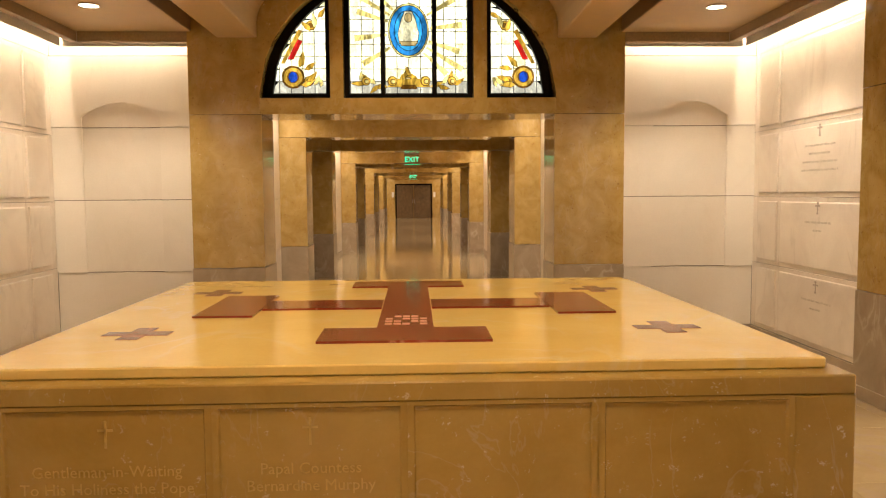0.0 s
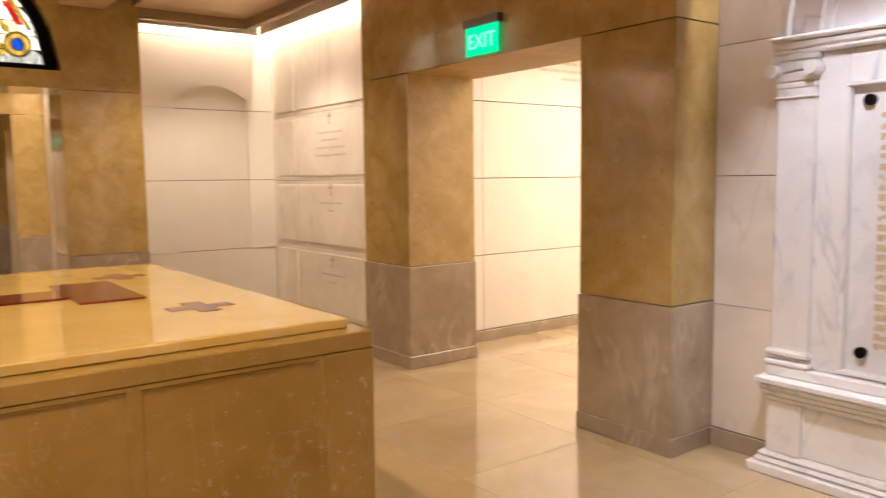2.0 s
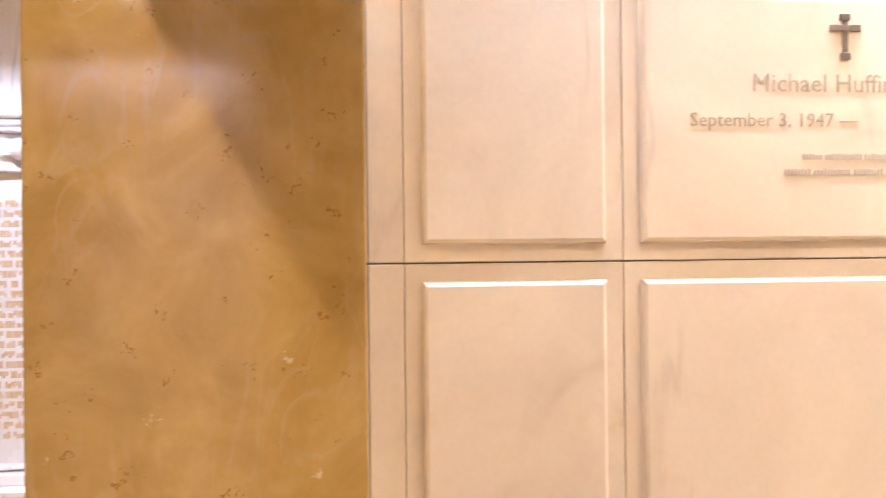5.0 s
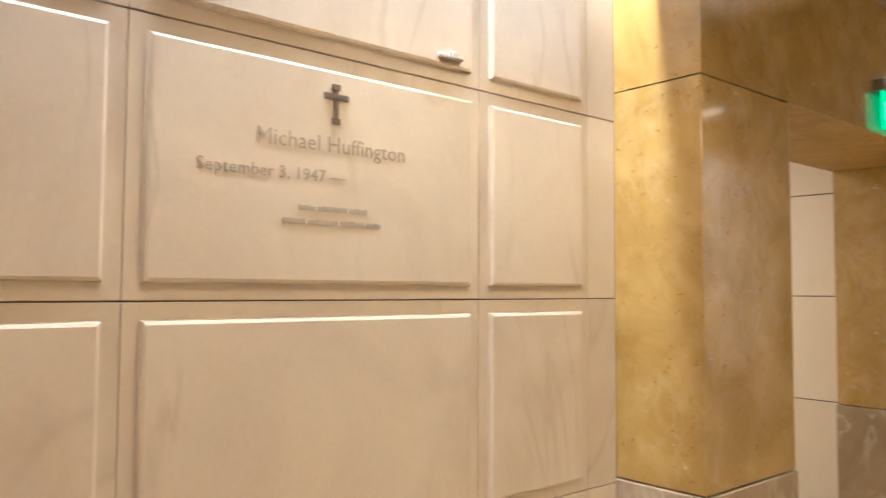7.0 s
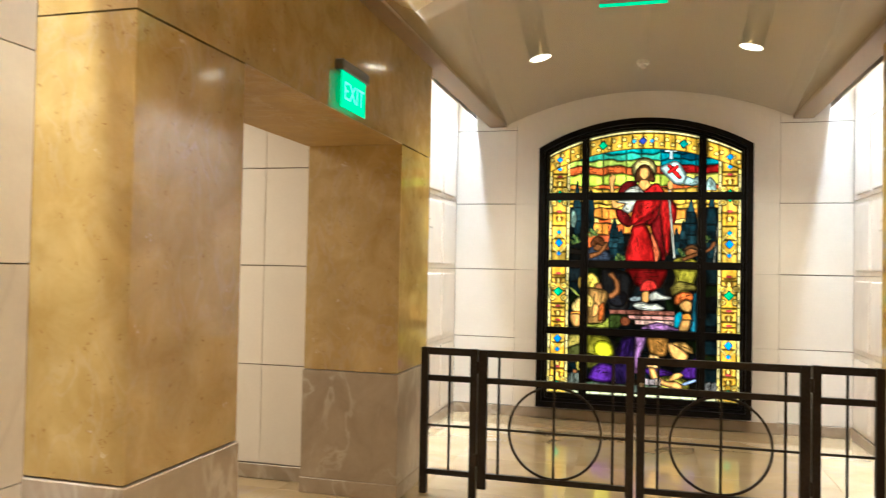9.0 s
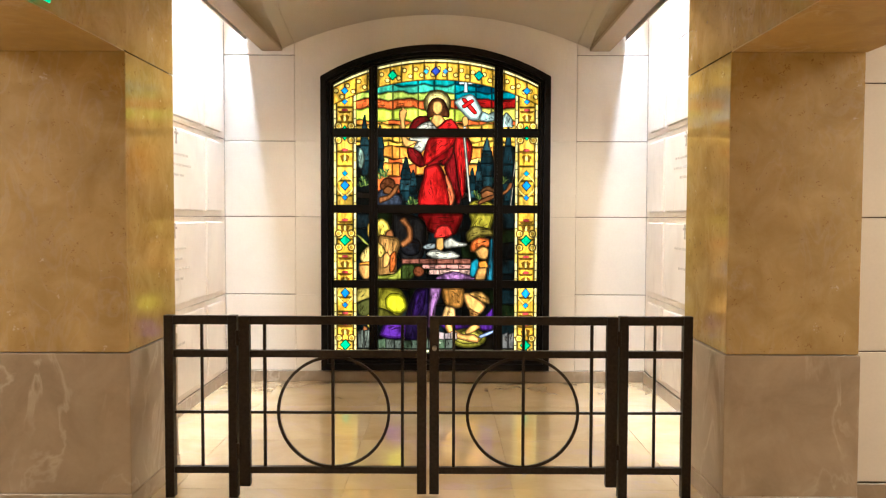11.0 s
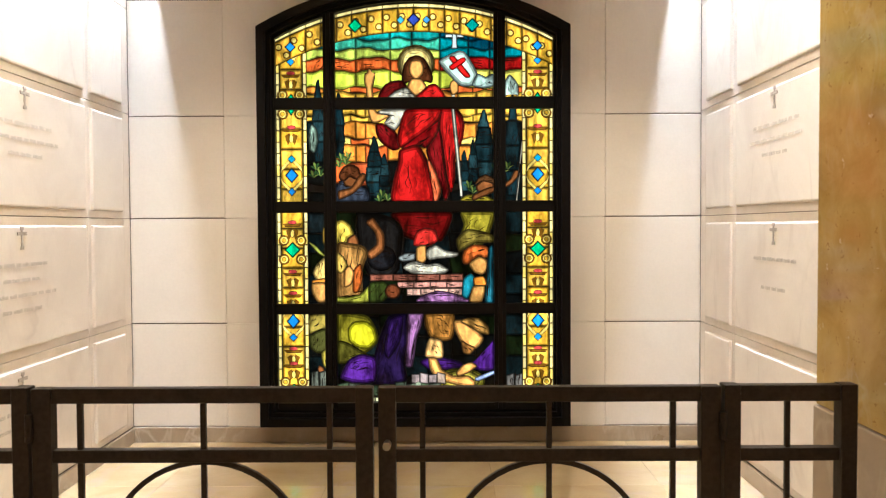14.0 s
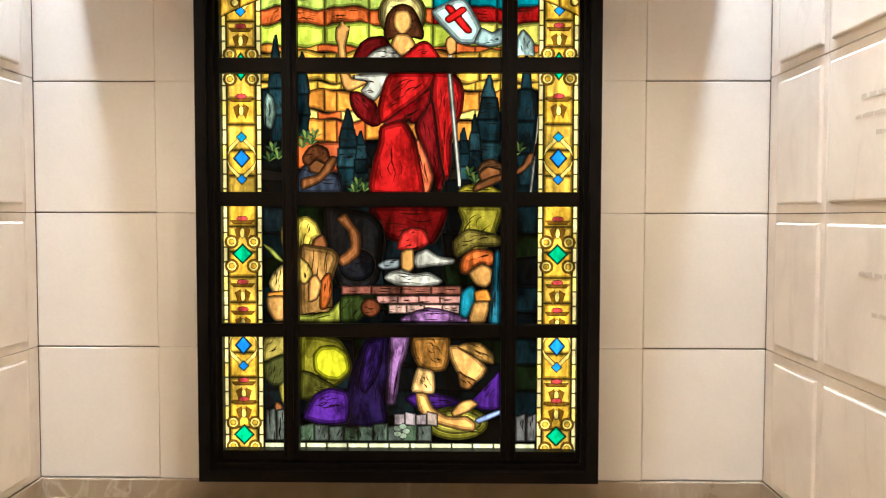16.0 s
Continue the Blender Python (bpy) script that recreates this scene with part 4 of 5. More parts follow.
def plain_inscription(x, y, z, rz, widths, seed, cross=True, h=0.02):
    t = thing("crypt_inscription", "faint engraved lines under a small dark cross", "inscription", (x, y, z), "", "crypt inscriptions")
    if cross:
        crypt_cross("cross", (0, 0, 0.17), rz, 0.10, INK, t)
    text_bars((0, 0, 0.04), rz, widths, 0.075, h, t, seed)


xe = 1.885 - 0.0175
for y, z, w, sd in ((-6.85, 1.90, (0.50, 0.62, 0.3), 11), (-6.80, 1.21, (0.46, 0.32, 0.62, 0.34), 12), (-6.78, 0.5, (0.4, 0.5), 13)):
    plain_inscription(xe, y, z, -90, w, sd)
for y, z, w, sd in ((-6.96, 1.90, (0.52, 0.60, 0.3), 14), (-6.96, 1.21, (0.5, 0.0, 0.3), 15)):
    plain_inscription(-xe, y, z, 90, w, sd)
xh = XR - 0.0175
for y, z, w, sd in ((7.05, 1.92, (0.5, 0.36, 0.58, 0.62), 21), (7.05, 1.22, (0.45, 0.15), 22), (7.05, 0.5, (0.5, 0.2), 23)):
    plain_inscription(xh, y, z, -90, w, sd)
plain_inscription(5.6, 5.6185, 2.62, 0, (0.8, 0.7, 0.9, 0.3), 24, False, 0.035)


# ---- the great stained glass window ----
SPAN = 353.0                       # pixels of the camera's closing view to the metre on the window
window = thing("window_1", "tall segment-arched stained glass window in a black bronze frame, lit from behind", "stained glass", (0, 0, 0), "structure")
WY = -8.13
lead_bm = bmesh.new()
layer = [0]


# u and v place the glass to fit the camera's closing view
def view_to_glass(u, v, y):
    return ((710 - u) / SPAN, y, 1.483 - (v - 380) / SPAN)


fold_bm = bmesh.new()
joined = {}
fold_rng = random.Random(31)


def pane(colour, pts, power=1.0, streak=0.5, line=1.3, parent=None, name="pane", join=False):
    """One piece of glass with its lead line, painted shading from dark rim to full colour and a few painted folds, laid
    over what lies behind it.
    """
    layer[0] += 1
    y = WY + layer[0] * 0.00004
    n = len(pts)
    area = sum(pts[k - 1][0] * pts[k][1] - pts[k][0] * pts[k - 1][1] for k in range(n)) / 2
    s, size = (1 if area > 0 else -1), abs(area)
    out = []
    for k in range(n):
        (a, b), (c, d), (e, f) = pts[k - 1], pts[k], pts[(k + 1) % n]
        n1, n2 = Vector((d - b, a - c)), Vector((f - d, c - e))
        nn = (n1.normalized() if n1.length else n2.normalized()) + (n2.normalized() if n2.length else n1.normalized())
        nn = nn.normalized() * s if nn.length > 1e-6 else Vector((0, 0))
        out.append((c, d, nn))
    lead_bm.faces.new([lead_bm.verts.new(view_to_glass(c + nn.x * line, d + nn.y * line, y)) for c, d, nn in out])
    m = stained(colour, power * 1.35, streak)
    if join:
        bm = joined.setdefault(m.name, (bmesh.new(), m))[0]
        bm.faces.new([bm.verts.new(view_to_glass(c, d, y + 0.00002)) for c, d, nn in out])
        return None
    bm = bmesh.new()
    bm.faces.new([bm.verts.new(view_to_glass(c, d, y + 0.00001)) for c, d, nn in out])
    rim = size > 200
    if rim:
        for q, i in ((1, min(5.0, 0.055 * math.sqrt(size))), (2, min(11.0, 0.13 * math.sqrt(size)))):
            inner = bm.faces.new([bm.verts.new(view_to_glass(c - nn.x * i, d - nn.y * i, y + 0.00001 + q * 0.000008)) for c, d, nn in out])
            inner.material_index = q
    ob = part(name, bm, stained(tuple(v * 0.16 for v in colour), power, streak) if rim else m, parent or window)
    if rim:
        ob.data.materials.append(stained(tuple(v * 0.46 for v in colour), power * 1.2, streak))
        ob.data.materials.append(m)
    if size > 500 and streak >= 0.4 and name == "pane":
        # painted folds along the longer axis
        cu, cv = sum(p[0] for p in pts) / n, sum(p[1] for p in pts) / n
        cov = np.cov(np.array(pts).T)
        val, vec = np.linalg.eigh(cov)
        major, minor, l1, l0 = vec[:, 1], vec[:, 0], math.sqrt(val[1]), math.sqrt(max(val[0], 1))
        for k in range(min(9, 3 + int(size / 500))):
            o = fold_rng.uniform(-0.9, 0.9) * l0
            a = fold_rng.uniform(-1.1, 0.3) * l1
            b = a + fold_rng.uniform(0.5, 1.0) * l1
            bow, w = fold_rng.uniform(-0.3, 0.3) * l0, fold_rng.uniform(0.5, 1.4)
            left, right = [], []
            for q in range(6):
                f = q / 5
                t, side = a + (b - a) * f, o + bow * math.sin(math.pi * f)
                h = w * (0.15 + math.sin(math.pi * f) * (1.0 - 0.5 * f))
                for lst, dd in ((left, h), (right, -h)):
                    lst.append((cu + major[0] * t + minor[0] * (side + dd), cv + major[1] * t + minor[1] * (side + dd)))
            fold_bm.faces.new([fold_bm.verts.new(view_to_glass(u, v, y + 0.00003)) for u, v in left + right[::-1]])
    return ob


def oval(colour, cu, cv, ru, rv, power=1.0, n=14, a0=0.0, a1=360.0, streak=0.5, line=1.2, join=False):
    return pane(colour, [(cu + ru * math.cos(radians(a0 + (a1 - a0) * k / n)), cv + rv * math.sin(radians(a0 + (a1 - a0) * k / n))) for k in range(n + (a1 - a0 < 359))], power, streak, line, None, "pane", join)


def glass(colour, pts, power=1.0, streak=0.5, line=1.1):
    """A piece of glass cut to a flowing outline through the given corners."""
    n, smooth = len(pts), []
    for k in range(n):
        p0, p1, p2, p3 = (Vector(pts[(k + q) % n]) for q in (-1, 0, 1, 2))
        for t in (0.0, 0.33, 0.66):
            m0, m1 = (p2 - p0) * 0.33, (p3 - p1) * 0.33
            q = p1 * (2 * t ** 3 - 3 * t * t + 1) + m0 * (t ** 3 - 2 * t * t + t) + p2 * (3 * t * t - 2 * t ** 3) + m1 * (t ** 3 - t * t)
            smooth.append((q.x, q.y))
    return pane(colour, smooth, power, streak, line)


def gem(colour, cu, cv, ru, rv, power=1.3):
    return pane(colour, [(cu - ru, cv), (cu, cv - rv), (cu + ru, cv), (cu, cv + rv)], power, 0.25, 2.5, None, "gem")


def top_line(u, drop=0.0):
    """The v of the closing view at the arch of the glass, at u, dropped inwards."""
    x = (u - 710) / SPAN
    return 380 - (win_top(x, 0.0) - 1.483 - 0.105) * SPAN + drop


TEAL, DTEAL, SKYG = (0.0, 0.20, 0.22), (0.0, 0.06, 0.10), (0.06, 0.42, 0.26)
YEL, AMB, ORG, BRICK, REDC, DRED = (0.85, 0.66, 0.03), (0.90, 0.52, 0.05), (0.85, 0.30, 0.03), (0.72, 0.13, 0.02), (0.46, 0.006, 0.005), (0.10, 0.0018, 0.0025)
GOLDG, GOLDD, PALEY, CREAMG = (0.86, 0.47, 0.03), (0.26, 0.11, 0.008), (0.95, 0.70, 0.14), (0.90, 0.72, 0.26)
BLUE, GREEN, PURP, DPURP, MAUV = (0.02, 0.22, 0.62), (0.0, 0.42, 0.16), (0.062, 0.012, 0.16), (0.012, 0.005, 0.034), (0.30, 0.13, 0.28)
SKIN, DSKIN, HAIR, RUST = (0.76, 0.37, 0.085), (0.30, 0.10, 0.026), (0.10, 0.028, 0.008), (0.42, 0.09, 0.012)
WHT, STONE, PINK, NIGHT, LEAF, OLIVE, TREE = (0.58, 0.54, 0.40), (0.11, 0.125, 0.09), (0.40, 0.20, 0.15), (0.002, 0.003, 0.003), (0.03, 0.08, 0.02), (0.27, 0.21, 0.012), (0.005, 0.020, 0.024)
DEEP = (0.003, 0.009, 0.010)

# sky, red hills, the pale horizon and the coursed wall behind, in long uneven bands
wr = random.Random(2)


def band(colour, u0, u1, v0, v1, power=1.0, streak=0.35, phase=0.0, wave=3.5):
    """A strip of sky or wall with uneven upper and lower edges."""
    f = lambda u, v: v + (wave * math.sin(u * 0.055 + v * 0.21 + phase) + 0.5 * wave * math.sin(u * 0.13 + v * 0.4) if v > -50 else 0.0)
    us = np.linspace(u0, u1, 6)
    return pane(colour, [(u, f(u, v0)) for u in us] + [(u, f(u, v1)) for u in us[::-1]], power, streak, 0.9)


us = [458, 505, 575, 655, 705, 770, 836, 885, 962]
for a, b in zip(us, us[1:]):
    t = (a - 458) / 500
    band(TEAL if t < 0.75 else DTEAL, a, b, -92, -62, 0.9)
    band((0.02, 0.34, 0.30) if 0.15 < t < 0.6 else DTEAL if t > 0.6 else TEAL, a, b, -62, -34, 1.0)
    band(SKYG if 0.05 < t < 0.55 else DTEAL if t > 0.7 else TEAL, a, b, -34, -12, 1.0)
    band((0.50, 0.60, 0.08) if t < 0.6 else TEAL, a, b, -12, 10, 1.0)
    band(REDC if t > 0.55 else BRICK, a, b, 10, 38, 0.95, 0.5)
    band((0.66, 0.74, 0.06) if t < 0.65 else (0.80, 0.70, 0.10), a, b, 38, 78, 1.15, 0.3)
for r, (v0, v1) in enumerate(((78, 88), (88, 142), (142, 158), (158, 194), (194, 211), (211, 248), (248, 300))):
    cut = [458, 524, 562 + 12 * (r % 2), 604 - 8 * (r % 2), 648, 700, 770, 812, 846 + 8 * (r % 2), 892, 962]
    for a, b in zip(cut, cut[1:]):
        c = (BRICK, AMB, AMB, ORG, PALEY, ORG, (0.66, 0.12, 0.03))[r] if wr.random() < 0.75 else (ORG if r < 4 else BRICK)
        m = (a + b) / 2
        if r == 6 and not 540 <= m <= 640 or r > 2 and (m < 500 or m > 892):
            c = wr.choice((DEEP, NIGHT))
        band(c, a, b, v0, v1, 1.0, 0.3, r)
# dark undergrowth
for j in range(9):
    for k in range(9):
        a, v = 458 + k * 56, 318 + j * 48
        c = wr.choice((NIGHT, DEEP, NIGHT, (0.004, 0.008, 0.002), (0.006, 0.011, 0.012)))
        pane(c, [(a + wr.uniform(-8, 8), v), (a + 58, v + wr.uniform(-8, 8)), (a + 58 + wr.uniform(-8, 8), v + 50), (a, v + 50)], 0.8, 0.6, 1.2, None, "background_pane")
# cypress trees and bushes
for u, v0, v1, w in ((487, 58, 250, 16), (534, 88, 240, 14), (616, 190, 332, 20), (640, 230, 332, 14), (872, 130, 290, 24), (846, 200, 332, 14), (826, 224, 318, 11), (938, 96, 330, 20)):
    for k in range(4):
        a, b = v0 + (v1 - v0) * k / 4, v0 + (v1 - v0) * (k + 1) / 4
        f0, f1 = (0.12, 0.62, 0.92, 1.0)[k], (0.62, 0.92, 1.0, 0.7)[k]
        jag = [wr.uniform(-2.5, 2.5) for q in range(4)]
        pane(wr.choice((TREE, (0.013, 0.04, 0.044), (0.003, 0.012, 0.014))), [(u - w * f0, a), (u + w * f0, a), (u + w * (f0 + f1) / 2 + jag[0], (a + b) / 2), (u + w * f1 + jag[1], b), (u - w * f1 + jag[2], b), (u - w * (f0 + f1) / 2 + jag[3], (a + b) / 2)], 1.0, 0.6, 0.7)
glass((0.30, 0.42, 0.30), [(464, 190), (470, 162), (482, 172), (486, 200), (478, 226), (466, 220)], 0.9, 0.6)
for u, v in ((480, 262), (490, 276), (474, 280), (540, 240), (550, 250), (534, 256), (556, 238), (634, 326), (646, 334), (628, 338), (836, 306), (846, 318), (900, 262), (916, 272), (926, 262)):
    for k in range(4):
        an = radians(200 + 50 * k)
        pane((0.16, 0.22, 0.04) if k % 2 else LEAF, [(u, v + 6), (u + 9 * math.cos(an) - 3, v + 9 * math.sin(an)), (u + 14 * math.cos(an), v + 14 * math.sin(an)), (u + 9 * math.cos(an) + 3, v + 9 * math.sin(an))], 1.0, 0.4, 0.6)

# central robed figure in plain shapes, with halo and banner
oval((0.55, 0.36, 0.05), 715, 23, 43, 43, 1.0, 24)
oval((0.95, 0.74, 0.22), 715, 23, 39, 39, 1.05, 24)
glass(HAIR, [(682, 56), (687, 26), (699, 10), (715, 4), (732, 10), (743, 26), (753, 53), (750, 67), (732, 63), (699, 64), (687, 70)], 1.1, 0.4)
glass(SKIN, [(699, 30), (705, 16), (725, 16), (732, 30), (730, 46), (715, 61), (701, 46)], 1.15, 0.1, 1.0)
glass(SKIN, [(704, 58), (726, 58), (740, 79), (725, 92), (711, 96), (695, 78)], 1.1, 0.2)
glass(SKIN, [(595, 66), (596, 47), (601, 43), (605, 34), (611, 36), (612, 49), (620, 43), (617, 63), (613, 78), (615, 104), (601, 104), (599, 78)], 1.1, 0.15)
glass(SKIN, [(602, 125), (616, 125), (626, 137), (649, 136), (651, 145), (621, 159), (609, 153)], 1.1, 0.2)
glass(DRED, [(625, 104), (640, 74), (659, 63), (682, 62), (693, 78), (666, 87), (650, 104)], 1.1, 0.5)
glass(WHT, [(649, 104), (666, 87), (692, 78), (711, 97), (713, 104)], 1.0, 0.55)
glass(REDC, [(713, 104), (728, 87), (742, 74), (759, 70), (774, 86), (781, 104)], 1.1, 0.5)
glass(WHT, [(625, 132), (646, 129), (693, 128), (684, 150), (666, 176), (653, 170), (640, 158), (654, 143), (634, 139)], 0.95, 0.55)
glass(DRED, [(621, 162), (637, 161), (654, 172), (667, 181), (676, 217), (659, 222), (633, 204), (622, 184)], 1.5, 0.5)
glass(REDC, [(771, 126), (804, 126), (820, 141), (826, 164), (822, 197), (811, 224), (804, 250), (804, 290), (795, 320), (786, 309), (778, 263), (771, 217), (766, 171)], 1.0, 0.5)
glass(DRED, [(766, 172), (774, 197), (784, 276), (792, 316), (781, 343), (771, 316), (745, 250), (738, 217)], 1.5, 0.55)
glass(REDC, [(695, 126), (771, 126), (767, 151), (742, 176), (711, 197), (679, 217), (670, 197), (678, 158)], 1.15, 0.5)
glass((0.26, 0.003, 0.004), [(766, 153), (765, 181), (737, 217), (722, 212), (678, 221), (711, 197), (743, 176)], 0.9, 0.5)
glass((0.44, 0.006, 0.005), [(676, 222), (718, 212), (740, 247), (749, 290), (753, 345), (658, 345), (661, 290), (672, 250)], 1.0, 0.5)
glass((0.80, 0.16, 0.05), [(740, 247), (749, 253), (771, 309), (767, 336), (755, 345), (753, 309), (747, 283)], 1.0, 0.5)
glass((0.12, 0.002, 0.002), [(659, 366), (790, 366), (792, 395), (771, 434), (718, 434), (679, 421), (666, 395)], 1.0, 0.55)
glass(WHT, [(796, 126), (804, 126), (821, 318), (815, 320)], 1.0, 0.3, 0.8)
glass(WHT, [(797, 89), (804, 89), (804, 105), (799, 105)], 1.0, 0.3, 0.8)
glass(SKIN, [(795, 66), (804, 61), (812, 70), (812, 88), (799, 95), (793, 79)], 1.05, 0.15)
glass((0.62, 0.78, 0.66), [(768, 18), (811, -5), (830, 0), (857, 47), (845, 74), (818, 74), (797, 55)], 1.05, 0.2)
glass((0.52, 0.70, 0.60), [(845, 74), (857, 47), (876, 55), (894, 47), (894, 74), (876, 80)], 1.0, 0.45)
glass((0.52, 0.68, 0.56), [(921, 66), (932, 50), (950, 71), (951, 99), (936, 86), (921, 99)], 0.95, 0.5)
glass(REDC, [(792, 12), (804, 7), (840, 50), (828, 55)], 1.4, 0.1, 0.8)
glass(REDC, [(792, 29), (822, 9), (830, 17), (800, 38)], 1.4, 0.1, 0.8)
for p in ([(783, -44), (825, -44), (825, -37), (783, -37)], [(800, -62), (808, -62), (810, -12), (798, -12)]):
    pane((0.62, 0.70, 0.66), p, 1.0, 0.2, 1.5)
# small figures at the sides, plain shapes
glass((0.04, 0.05, 0.07), [(526, 309), (541, 290), (567, 303), (600, 309), (603, 342), (526, 342)], 0.9, 0.5)
glass(DSKIN, [(545, 283), (574, 283), (582, 297), (567, 308), (547, 303)], 0.7, 0.3)
glass(HAIR, [(534, 279), (545, 261), (562, 255), (579, 263), (584, 282), (574, 290), (559, 283), (547, 293), (537, 290)], 1.1, 0.5)
glass(DSKIN, [(532, 317), (561, 309), (577, 287), (587, 276), (596, 279), (591, 297), (567, 322), (534, 336)], 1.0, 0.3)
glass(OLIVE, [(818, 341), (827, 329), (850, 324), (876, 329), (895, 342)], 1.0, 0.5)
glass(DSKIN, [(853, 307), (870, 293), (890, 297), (895, 315), (876, 317), (858, 321)], 0.8, 0.3)
glass((0.10, 0.04, 0.012), [(850, 304), (858, 288), (876, 280), (894, 290), (895, 301), (870, 295)], 1.2, 0.4)
glass(DSKIN, [(845, 329), (870, 315), (895, 308), (895, 320), (858, 336), (845, 340)], 0.8, 0.3)
glass(DSKIN, [(921, 300), (933, 290), (942, 272), (953, 271), (949, 287), (933, 304), (921, 309)], 0.9, 0.3)
glass(WHT, [(958, 211), (962, 212), (949, 342), (945, 342)], 0.6, 0.4, 0.8)
# armoured kneeling figure, plain shapes
glass((0.012, 0.011, 0.010), [(574, 371), (613, 368), (653, 378), (675, 395), (682, 421), (672, 500), (640, 526), (600, 513), (580, 461)], 0.8, 0.5)
oval((0.012, 0.012, 0.014), 632, 473, 34, 30, 1.0, 18)
glass((0.85, 0.60, 0.07), [(505, 434), (508, 408), (522, 390), (541, 384), (559, 397), (568, 421), (554, 428), (547, 454), (522, 461)], 1.05, 0.5)
glass((0.62, 0.36, 0.04), [(496, 403), (514, 387), (528, 386), (511, 405), (504, 447), (495, 434)], 0.9, 0.4)
glass(DSKIN, [(555, 426), (570, 418), (578, 434), (575, 461), (559, 465), (547, 454)], 1.2, 0.2)
glass(DSKIN, [(596, 390), (612, 379), (624, 395), (638, 418), (637, 454), (608, 476), (596, 461), (620, 441), (616, 413)], 1.2, 0.3)
glass(SKIN, [(528, 442), (552, 438), (587, 444), (600, 461), (587, 501), (585, 561), (552, 572), (528, 561)], 0.85, 0.45)
glass(RUST, [(567, 501), (583, 487), (587, 521), (577, 552), (564, 551)], 1.2, 0.4)
glass(SKIN, [(545, 501), (557, 491), (567, 508), (560, 534), (544, 540)], 1.1, 0.2)
glass((0.85, 0.56, 0.10), [(528, 461), (542, 470), (552, 490), (538, 508), (528, 501)], 1.0, 0.5)
glass((0.90, 0.62, 0.16), [(471, 508), (482, 485), (506, 469), (506, 525), (484, 529)], 1.1, 0.45)
glass(ORG, [(471, 524), (506, 520), (506, 532), (471, 532)], 0.9, 0.3)
glass(SKIN, [(468, 532), (503, 532), (503, 572), (483, 576), (470, 559)], 1.05, 0.35)
glass((0.40, 0.42, 0.06), [(461, 435), (478, 443), (502, 470), (484, 462)], 0.8, 0.4)
glass((0.30, 0.30, 0.03), [(528, 564), (579, 559), (603, 537), (600, 576), (528, 576)], 1.0, 0.5)
glass((0.05, 0.075, 0.012), [(603, 532), (639, 528), (653, 555), (632, 576), (603, 576)], 1.0, 0.5)
# the stone bench and pale cloths
glass((0.70, 0.03, 0.02), [(706, 443), (713, 415), (733, 404), (756, 409), (764, 432), (747, 444), (727, 448)], 1.1, 0.45)
glass(SKIN, [(713, 451), (724, 444), (735, 446), (736, 475), (728, 485), (713, 479)], 1.1, 0.2)
glass((0.30, 0.33, 0.30), [(670, 473), (686, 463), (709, 463), (708, 478), (680, 481)], 0.9, 0.4)
glass(WHT, [(736, 467), (740, 452), (760, 444), (780, 456), (810, 462), (805, 471), (767, 475), (743, 478)], 1.1, 0.35)
glass(WHT, [(682, 497), (693, 486), (713, 481), (735, 489), (762, 486), (787, 500), (780, 508), (747, 513), (706, 510)], 1.05, 0.4)
for v0, v1, u0, u1, c in ((511, 527, 604, 822, (0.22, 0.07, 0.04)), (529, 543, 668, 822, (0.66, 0.30, 0.22)), (545, 561, 690, 820, (0.72, 0.42, 0.30))):
    for j in range(4):
        a, b = u0 + (u1 - u0) * j / 4, u0 + (u1 - u0) * (j + 1) / 4
        pane(c, [(a, v0), (b, v0), (b, v1), (a, v1)], 0.95, 0.5, 0.9)
oval((0.20, 0.05, 0.015), 657, 551, 18, 17, 0.9)
glass(MAUV, [(713, 576), (733, 559), (767, 551), (807, 559), (838, 576)], 1.0, 0.6)
# figures at the right of the bench
glass((0.26, 0.21, 0.014), [(818, 366), (894, 366), (891, 395), (876, 434), (850, 454), (818, 454), (816, 421), (824, 395)], 1.0, 0.55)
glass((0.27, 0.20, 0.03), [(806, 431), (834, 407), (892, 420), (892, 438), (848, 440), (814, 459)], 0.9, 0.5)
glass((0.62, 0.13, 0.02), [(819, 474), (825, 456), (848, 443), (877, 447), (888, 465), (872, 475), (858, 470), (834, 489), (822, 487)], 1.15, 0.45)
glass(SKIN, [(836, 487), (858, 471), (877, 479), (879, 501), (866, 513), (848, 508)], 0.95, 0.3)
glass((0.03, 0.34, 0.42), [(823, 522), (840, 510), (849, 521), (845, 544), (832, 569), (819, 561)], 1.0, 0.35)
glass((0.02, 0.14, 0.18), [(881, 455), (892, 452), (892, 576), (872, 576), (877, 534)], 1.0, 0.4)
glass(ORG, [(846, 521), (869, 517), (876, 537), (850, 540)], 1.0, 0.35)
glass(SKIN, [(845, 541), (872, 540), (866, 576), (836, 576)], 1.05, 0.35)
# lower panels: cloths, cloaks, the bent figure and a wreath
glass((0.26, 0.22, 0.012), [(528, 604), (572, 602), (600, 610), (618, 639), (622, 669), (592, 696), (552, 704), (528, 696)], 1.0, 0.5)
glass((0.50, 0.46, 0.008), [(552, 639), (565, 623), (592, 621), (614, 637), (619, 666), (600, 685), (572, 682), (554, 666)], 1.25, 0.25)
glass((0.10, 0.09, 0.01), [(528, 669), (552, 672), (592, 696), (606, 711), (572, 716), (528, 720)], 0.9, 0.5)
glass((0.34, 0.25, 0.04), [(462, 607), (503, 604), (503, 635), (462, 650)], 0.9, 0.55)
glass((0.05, 0.05, 0.01), [(462, 653), (503, 637), (503, 689), (478, 696), (463, 682)], 1.0, 0.5)
